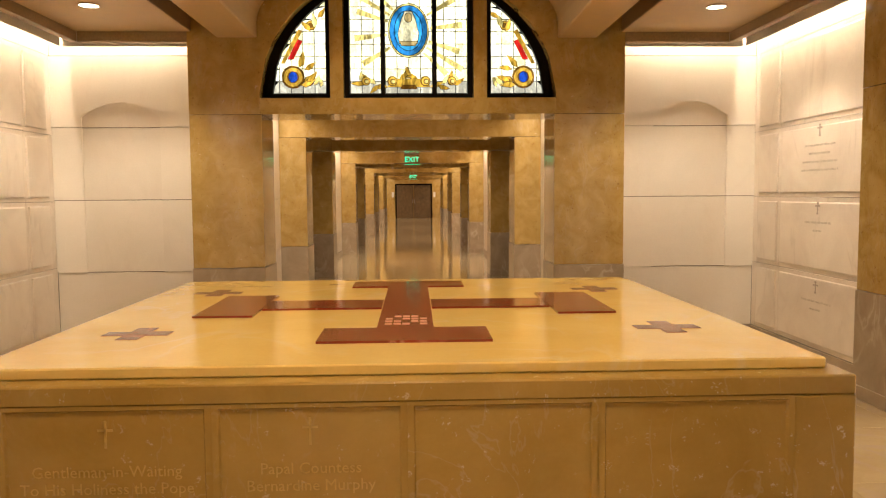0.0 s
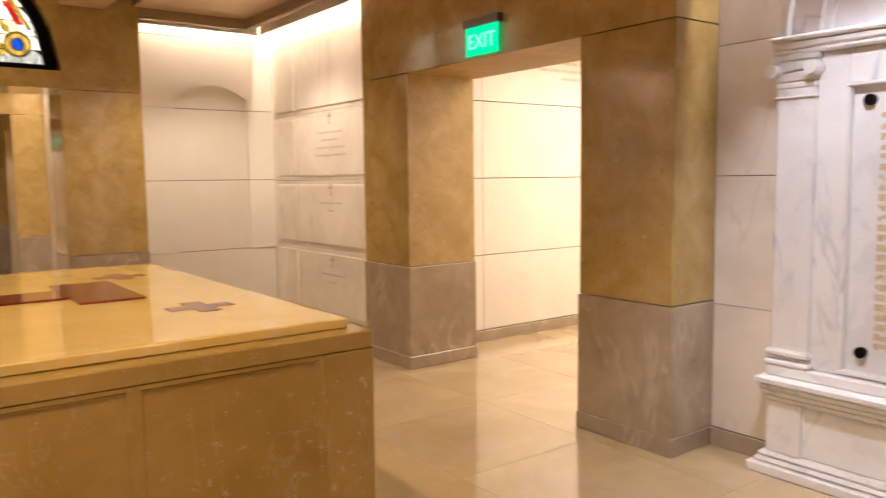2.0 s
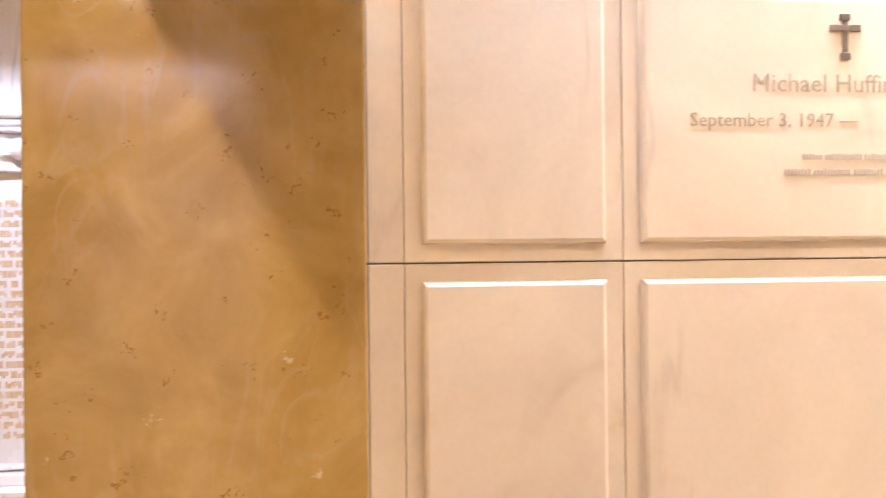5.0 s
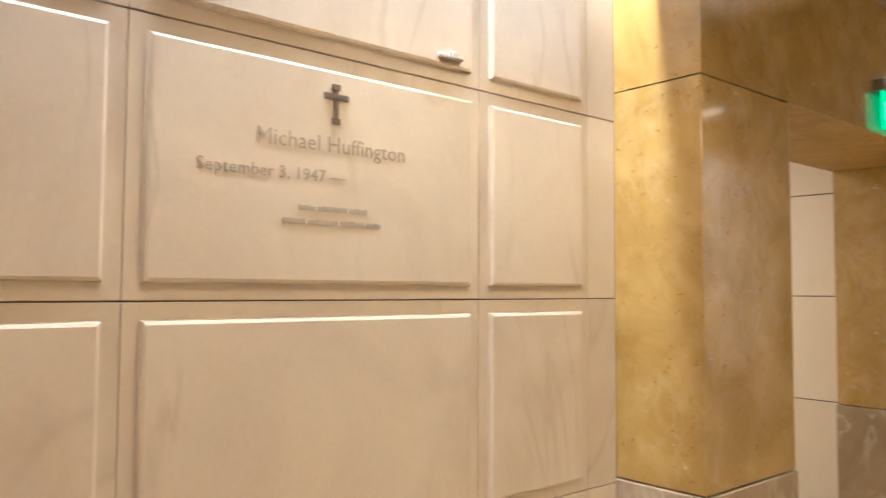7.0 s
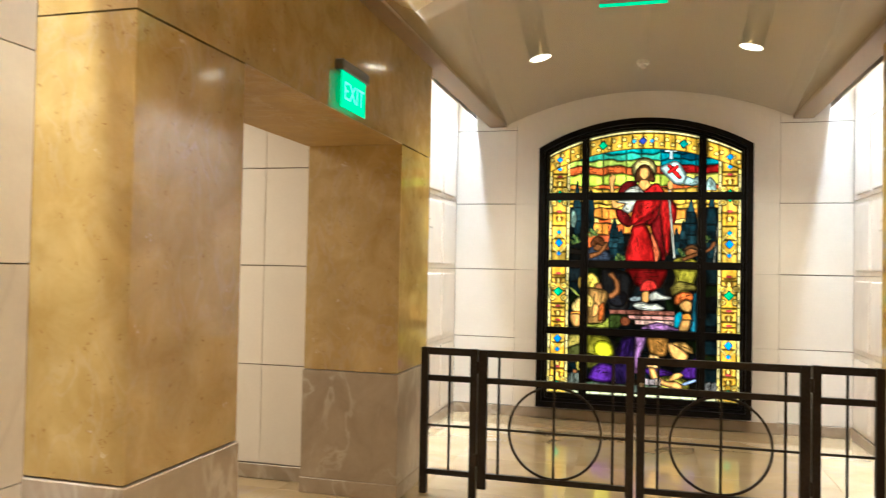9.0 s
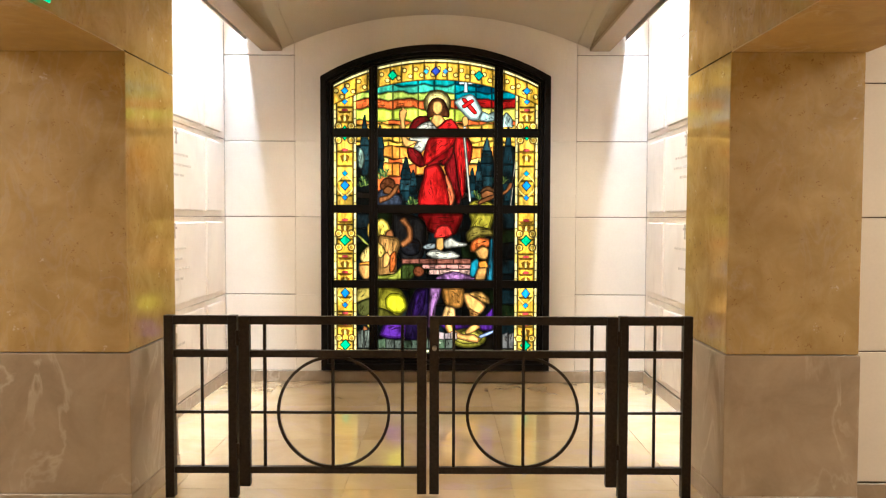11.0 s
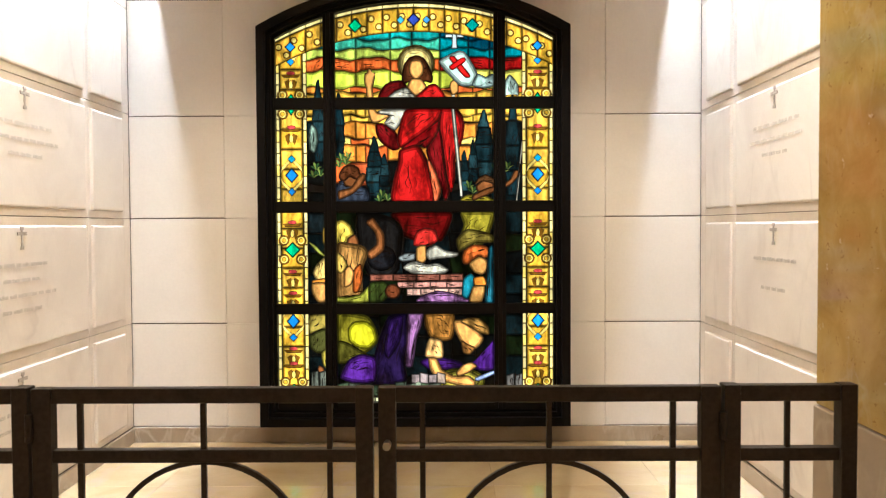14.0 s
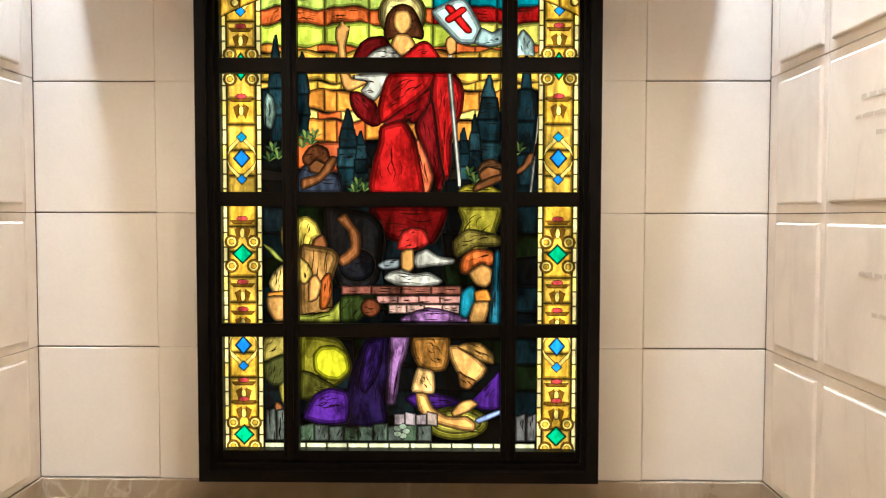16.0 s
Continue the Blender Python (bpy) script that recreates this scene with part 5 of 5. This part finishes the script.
glass((0.40, 0.32, 0.04), [(489, 696), (505, 685), (505, 736), (493, 723)], 1.0, 0.4)
glass(DSKIN, [(478, 743), (483, 725), (494, 731), (497, 750), (489, 760), (480, 755)], 1.2, 0.3)
glass(DPURP, [(647, 610), (690, 604), (694, 669), (685, 723), (688, 763), (639, 777), (606, 767), (610, 716), (626, 656)], 1.2, 0.55)
glass(PURP, [(533, 754), (552, 713), (581, 699), (614, 707), (619, 736), (614, 763), (572, 767)], 1.15, 0.55)
glass((0.03, 0.009, 0.085), [(651, 615), (681, 610), (673, 669), (646, 709), (635, 682)], 1.0, 0.5)
glass(MAUV, [(693, 603), (729, 603), (721, 637), (712, 664), (702, 727), (685, 724), (689, 669)], 0.95, 0.6)
glass(PURP, [(719, 716), (754, 704), (814, 716), (821, 731), (780, 736), (740, 734)], 0.8, 0.5)
glass((0.46, 0.19, 0.03), [(731, 606), (754, 602), (799, 603), (802, 635), (794, 664), (767, 668), (744, 658), (732, 633)], 1.05, 0.5)
glass(PURP, [(849, 713), (868, 696), (892, 666), (892, 734), (861, 738), (834, 725)], 1.2, 0.5)
glass(SKIN, [(799, 622), (815, 619), (841, 633), (869, 660), (857, 682), (836, 691), (814, 668), (802, 643)], 1.0, 0.25)
glass((0.36, 0.15, 0.03), [(817, 668), (832, 676), (849, 685), (837, 700), (821, 696)], 1.0, 0.45)
glass((0.50, 0.25, 0.05), [(815, 622), (832, 614), (858, 615), (879, 633), (881, 653), (862, 650), (837, 635)], 1.0, 0.5)
glass((0.80, 0.46, 0.14), [(743, 661), (771, 666), (775, 696), (770, 709), (733, 705), (735, 682)], 1.05, 0.5)
oval((0.30, 0.26, 0.02), 814, 763, 58, 31, 1.0, 22)
oval((0.62, 0.52, 0.06), 814, 760, 46, 22, 0.95, 20)
glass(SKIN, [(740, 708), (759, 709), (772, 735), (799, 750), (832, 750), (849, 763), (845, 777), (815, 774), (767, 760), (745, 739)], 1.05, 0.3)
glass(SKIN, [(805, 742), (821, 724), (841, 719), (853, 728), (832, 743), (810, 751)], 1.0, 0.25)
glass((0.42, 0.52, 0.78), [(849, 755), (892, 738), (892, 747), (856, 763)], 1.0, 0.2)
for k in range(9):
    a = 526 + k * 27
    pane(wr.choice((STONE, (0.08, 0.12, 0.06), (0.12, 0.16, 0.10))), [(a, 770 + wr.uniform(-6, 4)), (a + 27, 768 + wr.uniform(-6, 4)), (a + 27, 797), (a, 797)], 0.8, 0.6, 1.5)
for k in range(4):
    a = 700 + k * 20
    pane(wr.choice((PINK, (0.52, 0.40, 0.36), (0.5, 0.36, 0.26))), [(a, 744 + wr.uniform(-4, 4)), (a + 19, 746), (a + 19, 764 + wr.uniform(0, 8)), (a, 766)], 0.75, 0.5, 1.5)
for k in range(5):
    an = 2 * math.pi * k / 5
    oval((0.26, 0.30, 0.19), 713 + 9 * math.cos(an), 778 + 9 * math.sin(an), 7, 5, 0.9, 8, line=1.2)
for k in range(2):
    pane((0.2, 0.22, 0.16), [(464 + 20 * k, 740), (482 + 20 * k, 736), (484 + 20 * k, 796), (464 + 20 * k, 796)], 0.8)
    pane((0.14, 0.13, 0.11), [(922 + 20 * k, 750), (940 + 20 * k, 744), (940 + 20 * k, 796), (922 + 20 * k, 796)], 0.8)
for k in range(13):
    a = 462 + k * 38.2
    pane((0.80, 0.78, 0.42), [(a, 800), (a + 37, 800), (a + 37, 810), (a, 810)], 0.95, 0.25, 1.5)


# gilded borders of the window
def border_column(u0, u1):
    w, c = u1 - u0, (u0 + u1) / 2
    for j in range(33):
        v = -62 + j * 26.5
        if v < top_line(c, 4):
            continue
        for a, b in ((u0, u0 + 8), (u1 - 8, u1)):
            pane(CREAMG if j % 3 else PALEY, [(a, v), (b, v), (b, v + 25.5), (a, v + 25.5)], 1.05, 0.25, 1.2, None, "border_pane")
    for j in range(19):
        v = -56 + j * 46
        if v < top_line(c, 10):
            continue
        v1 = min(v + 45, 810)
        pane(GOLDG if j % 2 else (0.86, 0.50, 0.05), [(u0 + 10, v), (u1 - 10, v), (u1 - 10, v1), (u0 + 10, v1)], 1.05, 0.4, 1.6, None, "border_pane")
    for v, top in ((453, GREEN), (785, GREEN), (116, GREEN)):
        for du in (-20, 20):
            for dv in (-22, 22):
                oval(GOLDD, c + du, v + dv, 12, 12, 0.8, 12, line=1.0, join=True)
                oval(PALEY, c + du, v + dv, 8.5, 8.5, 1.0, 12, line=1.0, join=True)
                oval(GOLDG, c + du, v + dv, 4.5, 4.5, 0.9, 8, line=1.2, join=True)
        gem(top, c, v, 17, 17 if v > 200 else 24)
    for v in (280, 620, -20):
        for s in (-1, 1):
            pane(PALEY, [(c, v + s * 34), (c + 22, v + s * 12), (c + 26, v + s * 4), (c + 22, v + s * 20), (c, v + s * 42)], 1.0, 0.3, 1.4, None, "pane", True)
            pane(PALEY, [(c, v + s * 34), (c - 22, v + s * 12), (c - 26, v + s * 4), (c - 22, v + s * 20), (c, v + s * 42)], 1.0, 0.3, 1.4, None, "pane", True)
        gem(BLUE, c, v, 14, 16)
        gem(BLUE, c, v + 38, 8, 8)
        gem((0.02, 0.30, 0.50), c, v - 38, 8, 8)
    for v in (50, 175, 395, 510, 560, 690, 725):
        pane(GOLDD, [(c - 22, v - 3), (c + 22, v - 3), (c + 16, v + 3), (c - 16, v + 3)], 0.8, 0.4, 1.4, None, "pane", True)
        oval((0.60, 0.06, 0.05), c, v - 6, 10, 4, 0.9, 8, line=1.2, join=True)
        for s in (-1, 1):
            pane(GOLDD, [(c + s * 4, v + 8), (c + s * 14, v + 14), (c + s * 8, v + 34), (c + s * 3, v + 24)], 0.7, 0.4, 1.0, None, "pane", True)
        oval(PALEY, c, v + 20, 4, 9, 1.0, 8, line=1.4, join=True)


border_column(389, 460)
border_column(960, 1031)
# border under the arch
us = list(np.linspace(389, 1031, 19))
for k, (a, b) in enumerate(zip(us, us[1:])):
    pane(GOLDG if k % 2 else (0.85, 0.46, 0.04), [(a, top_line(a, 10)), (b, top_line(b, 10)), (b, top_line(b, 64)), (a, top_line(a, 64))], 1.0, 0.4, 1.6, None, "border_pane")
    pane(CREAMG, [(a, top_line(a, 0)), (b, top_line(b, 0)), (b, top_line(b, 8)), (a, top_line(a, 8))], 1.0, 0.25, 1.2, None, "border_pane")
    m = (a + b) / 2
    for q in (-9, 9):
        oval(GOLDD, m + q, top_line(m, 38 + q), 8, 8, 0.8, 10, line=1.0, join=True)
        oval(PALEY, m + q, top_line(m, 38 + q), 5.5, 5.5, 1.0, 10, line=1.0, join=True)
for u, c, r in ((425, BLUE, 11), (575, GREEN, 15), (710, (0.03, 0.06, 0.35), 14), (845, (0.0, 0.25, 0.20), 15), (995, BLUE, 11), (680, (0.05, 0.3, 0.4), 8), (740, (0.05, 0.2, 0.4), 8)):
    gem(c, u, top_line(u, 37), r, r)
for bm, m in joined.values():
    tagged(part("border_ornament", bm, m, window, "painted gold scrollwork of the border"), kind="stuff")
tagged(part("painted_fold", fold_bm, stained((0.02, 0.008, 0.004), 0.5, 0.3), window, "dark painted fold lines on the glass"), kind="stuff")
part("lead_came", lead_bm, LEAD, window, "dark lead lines between the glass pieces")
part("back_sheet", box(-WHALF, WHALF, WY - 0.02, WY - 0.001, WSILL, WSPRING + WRISE), LEAD, window)


def frame_ring(name, in0, in1, y0, y1):
    """A band of the window frame between two insets from the opening, following the arch."""
    def outline(i):
        h = WHALF - i
        return [(h, WSILL + i)] + [(u, win_top(u, i)) for u in np.linspace(h, -h, 25)] + [(-h, WSILL + i)]
    a, b = outline(in0), outline(in1)
    bm = bmesh.new()
    n = len(a)
    for k in range(n):
        add = [a[k], a[(k + 1) % n], b[(k + 1) % n], b[k]]
        va = [bm.verts.new((u, y0, v)) for u, v in add]
        vb = [bm.verts.new((u, y1, v)) for u, v in add]
        bm.faces.new(va)
        bm.faces.new(vb[::-1])
        for j in range(4):
            bm.faces.new((va[j], vb[j], vb[(j + 1) % 4], va[(j + 1) % 4]))
    bmesh.ops.remove_doubles(bm, verts=bm.verts[:], dist=1e-5)
    bmesh.ops.recalc_face_normals(bm, faces=bm.faces[:])
    return part(name, bm, FRAME_M, window)


frame_ring("window_frame", 0.0, 0.055, -7.98, WY)
frame_ring("window_frame", 0.055, 0.082, -8.02, WY)
frame_ring("window_frame", 0.082, 0.10, -8.06, WY)
part("bottom_rail", box(-0.90, 0.90, -8.05, WY, WSILL + 0.09, WSILL + 0.14), FRAME_M, window)
for u0, u1 in ((502, 529), (893, 920)):
    x0, x1 = (710 - u1) / SPAN, (710 - u0) / SPAN
    part("mullion", box(x0, x1, -8.045, WY + 0.03, WSILL + 0.1, win_top((x0 + x1) / 2, 0.09), 0.004), FRAME_M, window)
    part("mullion_bead", box(x0 + 0.024, x1 - 0.024, -8.025, -8.045, WSILL + 0.1, win_top((x0 + x1) / 2, 0.09), 0.004), FRAME_M, window)
for v0, v1 in ((103, 130), (341, 367), (578, 602)):
    z0, z1 = 1.483 - (v1 - 380) / SPAN, 1.483 - (v0 - 380) / SPAN
    part("muntin", box(-WHALF + 0.09, WHALF - 0.09, -8.055, WY + 0.03, z0, z1, 0.004), FRAME_M, window)

# ---- the lunette over the north opening ----
lun = thing("window_2", "half-round stained glass lunette of pale gold glass in three lights", "stained glass", (0, 0, 0), "structure")
LY = YN + 0.20
LA, LB, LZ = 1.41, 1.22, 2.56
ln_bm = bmesh.new()
lay = [0]


def lun_top(x, inset=0.0):
    return 2.51 + (1.30 - inset) * math.sqrt(max(0.0, 1 - (x / (1.49 - inset)) ** 2))


def lpane(colour, pts, power=1.0, streak=0.35, line=0.006):
    lay[0] += 1
    y = LY - lay[0] * 0.0001
    cx, cz = sum(p[0] for p in pts) / len(pts), sum(p[1] for p in pts) / len(pts)
    ln_bm.faces.new([ln_bm.verts.new((x + math.copysign(line, x - cx), y, z + math.copysign(line, z - cz))) for x, z in pts])
    bm = bmesh.new()
    bm.faces.new([bm.verts.new((x, y - 0.00005, z)) for x, z in pts])
    return part("pane", bm, stained(colour, power, streak), lun)


def loval(colour, cx, cz, rx, rz, power=1.0, n=16, line=0.006):
    return lpane(colour, [(cx + rx * math.cos(2 * math.pi * k / n), cz + rz * math.sin(2 * math.pi * k / n)) for k in range(n)], power, 0.4, line)


PALEG, GREYG, YELG, GOLDL, BROWN = (0.95, 0.90, 0.62), (0.62, 0.60, 0.48), (0.95, 0.78, 0.25), (0.62, 0.36, 0.04), (0.22, 0.10, 0.015)
lr = random.Random(9)
for (a, b), cols in (((-0.60, 0.60), 10), ((0.84, 1.44), 5), ((-1.44, -0.84), 5)):
    st = (b - a) / cols
    for k in range(cols):
        x0, x1 = a + k * st, a + (k + 1) * st
        for j in range(10):
            z0, z1 = 2.575 + j * 0.125, 2.70 + j * 0.125
            lim = [lun_top(x, 0.07) for x in (x0, x1)]
            if min(lim) < z0 + 0.02:
                if max(lim) < z0 + 0.03:
                    continue
            zl, zr = min(z1, max(lim[0], z0 + 0.004)), min(z1, max(lim[1], z0 + 0.004))
            c = GREYG if j == 0 else lr.choice((PALEG, PALEG, (0.95, 0.88, 0.48), (0.88, 0.86, 0.70)))
            lpane(c, [(x0 + 0.004, z0 + 0.004), (x1 - 0.004, z0 + 0.004), (x1 - 0.004, zr - 0.003), (x0 + 0.004, zl - 0.003)], 1.5 if j else 0.9, 0.2, 0.002)
# rays round the oval
for k in range(28):
    an = 2 * math.pi * (k + 0.5) / 28
    c0, s0 = math.cos(an), math.sin(an)
    r0, r1 = 0.31, 0.55 + 0.1 * (k % 2)
    z1 = 3.20 + r1 * 1.1 * s0
    x1 = r1 * c0
    if z1 < 2.72 or abs(x1) > 0.58 or z1 > lun_top(x1, 0.1):
        continue
    lpane(YELG, [(r0 * c0 * 0.72 - 0.012 * s0, 3.20 + r0 * s0 + 0.012 * c0), (x1 - 0.03 * s0, z1 + 0.03 * c0), (x1 + 0.03 * s0, z1 - 0.03 * c0), (r0 * c0 * 0.72 + 0.012 * s0, 3.20 + r0 * s0 - 0.012 * c0)], 1.0, 0.5, 0.002)
loval(YELG, 0, 3.21, 0.205, 0.27, 0.9, 24)
loval((0.02, 0.20, 0.52), 0, 3.21, 0.19, 0.25, 1.0, 24)
loval((0.03, 0.30, 0.62), 0, 3.21, 0.14, 0.20, 1.0, 20)
lpane((0.85, 0.80, 0.50), [(-0.09, 3.08), (0.09, 3.08), (0.105, 3.18), (0.07, 3.32), (0.035, 3.40), (-0.035, 3.40), (-0.07, 3.32), (-0.105, 3.18)], 0.95)
lpane((0.45, 0.34, 0.14), [(-0.07, 3.06), (0.07, 3.06), (0.09, 3.10), (-0.09, 3.10)], 0.9)
loval((0.75, 0.55, 0.22), 0, 3.34, 0.035, 0.045, 0.9, 12)
# gilded scrolls and leaves
def lleaf(colour, cx, cz, length, angle, width=0.3):
    """A pointed, curling leaf of glass."""
    ca, sa = math.cos(radians(angle)), math.sin(radians(angle))
    pts = []
    for t, w in ((0, 0.02), (0.3, 1.0), (0.62, 0.75), (1.0, 0.0), (0.75, -0.55), (0.35, -0.8)):
        bend = 0.22 * t * t
        x, z = t * length, (w * width * 0.5 + bend) * length
        pts.append((cx + x * ca - z * sa, cz + x * sa + z * ca))
    return lpane(colour, pts, 1.0, 0.5, 0.004)


def curl(cx, cz, r, c=(0.75, 0.45, 0.06)):
    loval(BROWN, cx, cz, r, r, 0.8, 14, 0.002)
    loval(c, cx + 0.05 * r, cz, r * 0.84, r * 0.84, 1.0, 14, 0.001)
    loval(BROWN, cx + 0.15 * r, cz - 0.1 * r, r * 0.55, r * 0.55, 0.8, 12, 0.001)
    loval(YELG, cx + 0.2 * r, cz - 0.1 * r, r * 0.4, r * 0.4, 1.0, 10, 0.001)


AMBG = (0.80, 0.48, 0.06)
for k in range(7):
    lleaf(AMBG if k % 2 else GOLDL, 0.03 * (k - 3), 2.72, 0.13 - 0.008 * abs(k - 3), 30 + 20 * k, 0.45)
lpane(AMBG, [(-0.22, 2.64), (0.22, 2.64), (0.17, 2.72), (-0.17, 2.72)], 1.0, 0.5, 0.004)
lpane(BROWN, [(-0.09, 2.62), (0.09, 2.62), (0.06, 2.66), (-0.06, 2.66)], 0.8, 0.4, 0.003)
for s in (-1, 1):
    curl(s * 0.17, 2.70, 0.05)
    for k, (x, z, ln, an) in enumerate(((0.22, 2.64, 0.14, 10), (0.30, 2.65, 0.12, -25), (0.34, 2.67, 0.12, 40), (0.42, 2.66, 0.15, 70), (0.46, 2.66, 0.13, 20), (0.50, 2.70, 0.10, 110), (0.36, 3.66, 0.14, 120), (0.42, 3.60, 0.13, 60), (0.46, 3.56, 0.12, 0))):
        lleaf((AMBG, GOLDL, YELG)[k % 3], s * x, z, ln, an if s > 0 else 180 - an, 0.42 * s)
    curl(s * 0.44, 2.70, 0.045)
    curl(s * 0.40, 3.64, 0.045)
for s in (-1, 1):
    for cx, cz, r, c in ((1.18, 2.74, 0.115, (0.75, 0.45, 0.06)), (1.02, 2.70, 0.05, (0.62, 0.36, 0.04)), (0.99, 3.26, 0.05, GOLDL)):
        loval(BROWN, s * cx, cz, r, r, 0.8, 16, 0.002)
        loval(c, s * cx, cz, r * 0.84, r * 0.84, 1.0, 16, 0.002)
        loval(BROWN, s * cx, cz, r * 0.52, r * 0.52, 0.8, 12, 0.001)
    for k, (x, z, ln, an) in enumerate(((1.10, 2.66, 0.16, 170), (1.04, 2.70, 0.14, 150), (0.97, 2.66, 0.12, 130), (1.12, 2.84, 0.16, 120), (1.06, 2.82, 0.13, 160), (0.96, 3.24, 0.14, 100), (1.00, 3.20, 0.13, 60), (0.92, 3.34, 0.12, 140), (0.90, 2.64, 0.10, 100))):
        lleaf((AMBG, GOLDL, YELG)[k % 3], s * x, z, ln, an if s > 0 else 180 - an, 0.42 * s)
    loval((0.01, 0.06, 0.42), s * 1.18, 2.74, 0.045, 0.055, 1.0, 10, 0.002)
    lpane((0.62, 0.02, 0.015), [(s * 1.17, 2.92), (s * 1.23, 2.92), (s * 1.13, 3.12), (s * 1.08, 3.10)], 1.0, 0.3, 0.004)
    lpane(GOLDL, [(s * 1.26, 2.88), (s * 1.30, 2.88), (s * 1.12, 3.22), (s * 1.08, 3.20)], 0.9, 0.4, 0.003)
part("lead_came", ln_bm, LEAD, lun, "dark lead lines of the lunette")
part("back_sheet", prism([(x, lun_top(x, 0.01)) for x in np.linspace(-1.478, 1.478, 31)], lambda u, v, d: (u, LY + 0.006 + d, v), 0.015), LEAD, lun)
for a, b in ((-0.65, 0.65), (0.792, 1.488), (-1.488, -0.792)):
    bm = bmesh.new()
    t = 0.05
    add_box(bm, a, b, LY - 0.07, LY, 2.512, 2.512 + t)
    for x, sgn in ((a, 1), (b, -1)):
        if lun_top(x + sgn * t) > 2.75:
            add_box(bm, x, x + sgn * t, LY - 0.07, LY, 2.512 + t, lun_top(x + sgn * t, 0.02))
    xs = np.linspace(a, b, 14)
    for p, q in zip(xs, xs[1:]):
        add_prism(bm, [(p, lun_top(p, 0.0)), (q, lun_top(q, 0.0)), (q * 0.965, lun_top(q, 0.055)), (p * 0.965, lun_top(p, 0.055))], lambda u, v, d: (u, LY - 0.07 + d, v), 0.07)
    part("window_frame", bm, FRAME_M, lun, "black metal frame of one light")
for x in (-0.265, 0.265):
    part("bar", box(x - 0.022, x + 0.022, LY - 0.06, LY, 2.55, lun_top(x, 0.04)), FRAME_M, lun)


# ---- floor slabs, tight-jointed ----
slab_meshes = {}


def floor_slab(x0, x1, y0, y1):
    """One polished slab, its top at the floor level; equal slabs share a mesh."""
    key = (round(x1 - x0, 3), round(y1 - y0, 3))
    if key not in slab_meshes:
        g = 0.0009
        bm = box(g, key[0] - g, g, key[1] - g, -0.004, 0.0, 0.0006)
        me = bpy.data.meshes.new("slab")
        bm.to_mesh(me)
        bm.free()
        me.materials.append(FLOOR)
        slab_meshes[key] = me
    ob = new("slab", slab_meshes[key])
    ob.location = (x0, y0, 0)
    ob.parent = floor


SL = 0.92
for k in range(3):
    for j in range(-2, 3):
        floor_slab((j - 0.5) * SL, (j + 0.5) * SL, -5.40 - (k + 1) * SL, -5.40 - k * SL)
for j in range(-2, 3):
    floor_slab((j - 0.5) * SL, (j + 0.5) * SL, -5.40, -5.05)
for k in range(6):
    for j in range(-5, 6):
        floor_slab((j - 0.5) * SL, (j + 0.5) * SL, -5.05 + k * SL, -5.05 + (k + 1) * SL)
for k in range(6, 14):
    for j in range(-5, 6):
        floor_slab((j - 0.5) * SL, (j + 0.5) * SL, -5.05 + k * SL, -5.05 + (k + 1) * SL)
for k in range(14, 30):
    for j in range(-2, 3):
        floor_slab((j - 0.5) * SL, (j + 0.5) * SL, -5.05 + k * SL, -5.05 + (k + 1) * SL)
link_mesh("floor_far", add_box(add_box(box(-12, -5.06, -9, 9, -0.003, 0), 5.06, 12, -9, 9, -0.003, 0), -3.4, 3.4, 22.55, 50, -0.003, 0), FLOOR, None, "polished beige marble floor of the far passages", "floor", "structure")
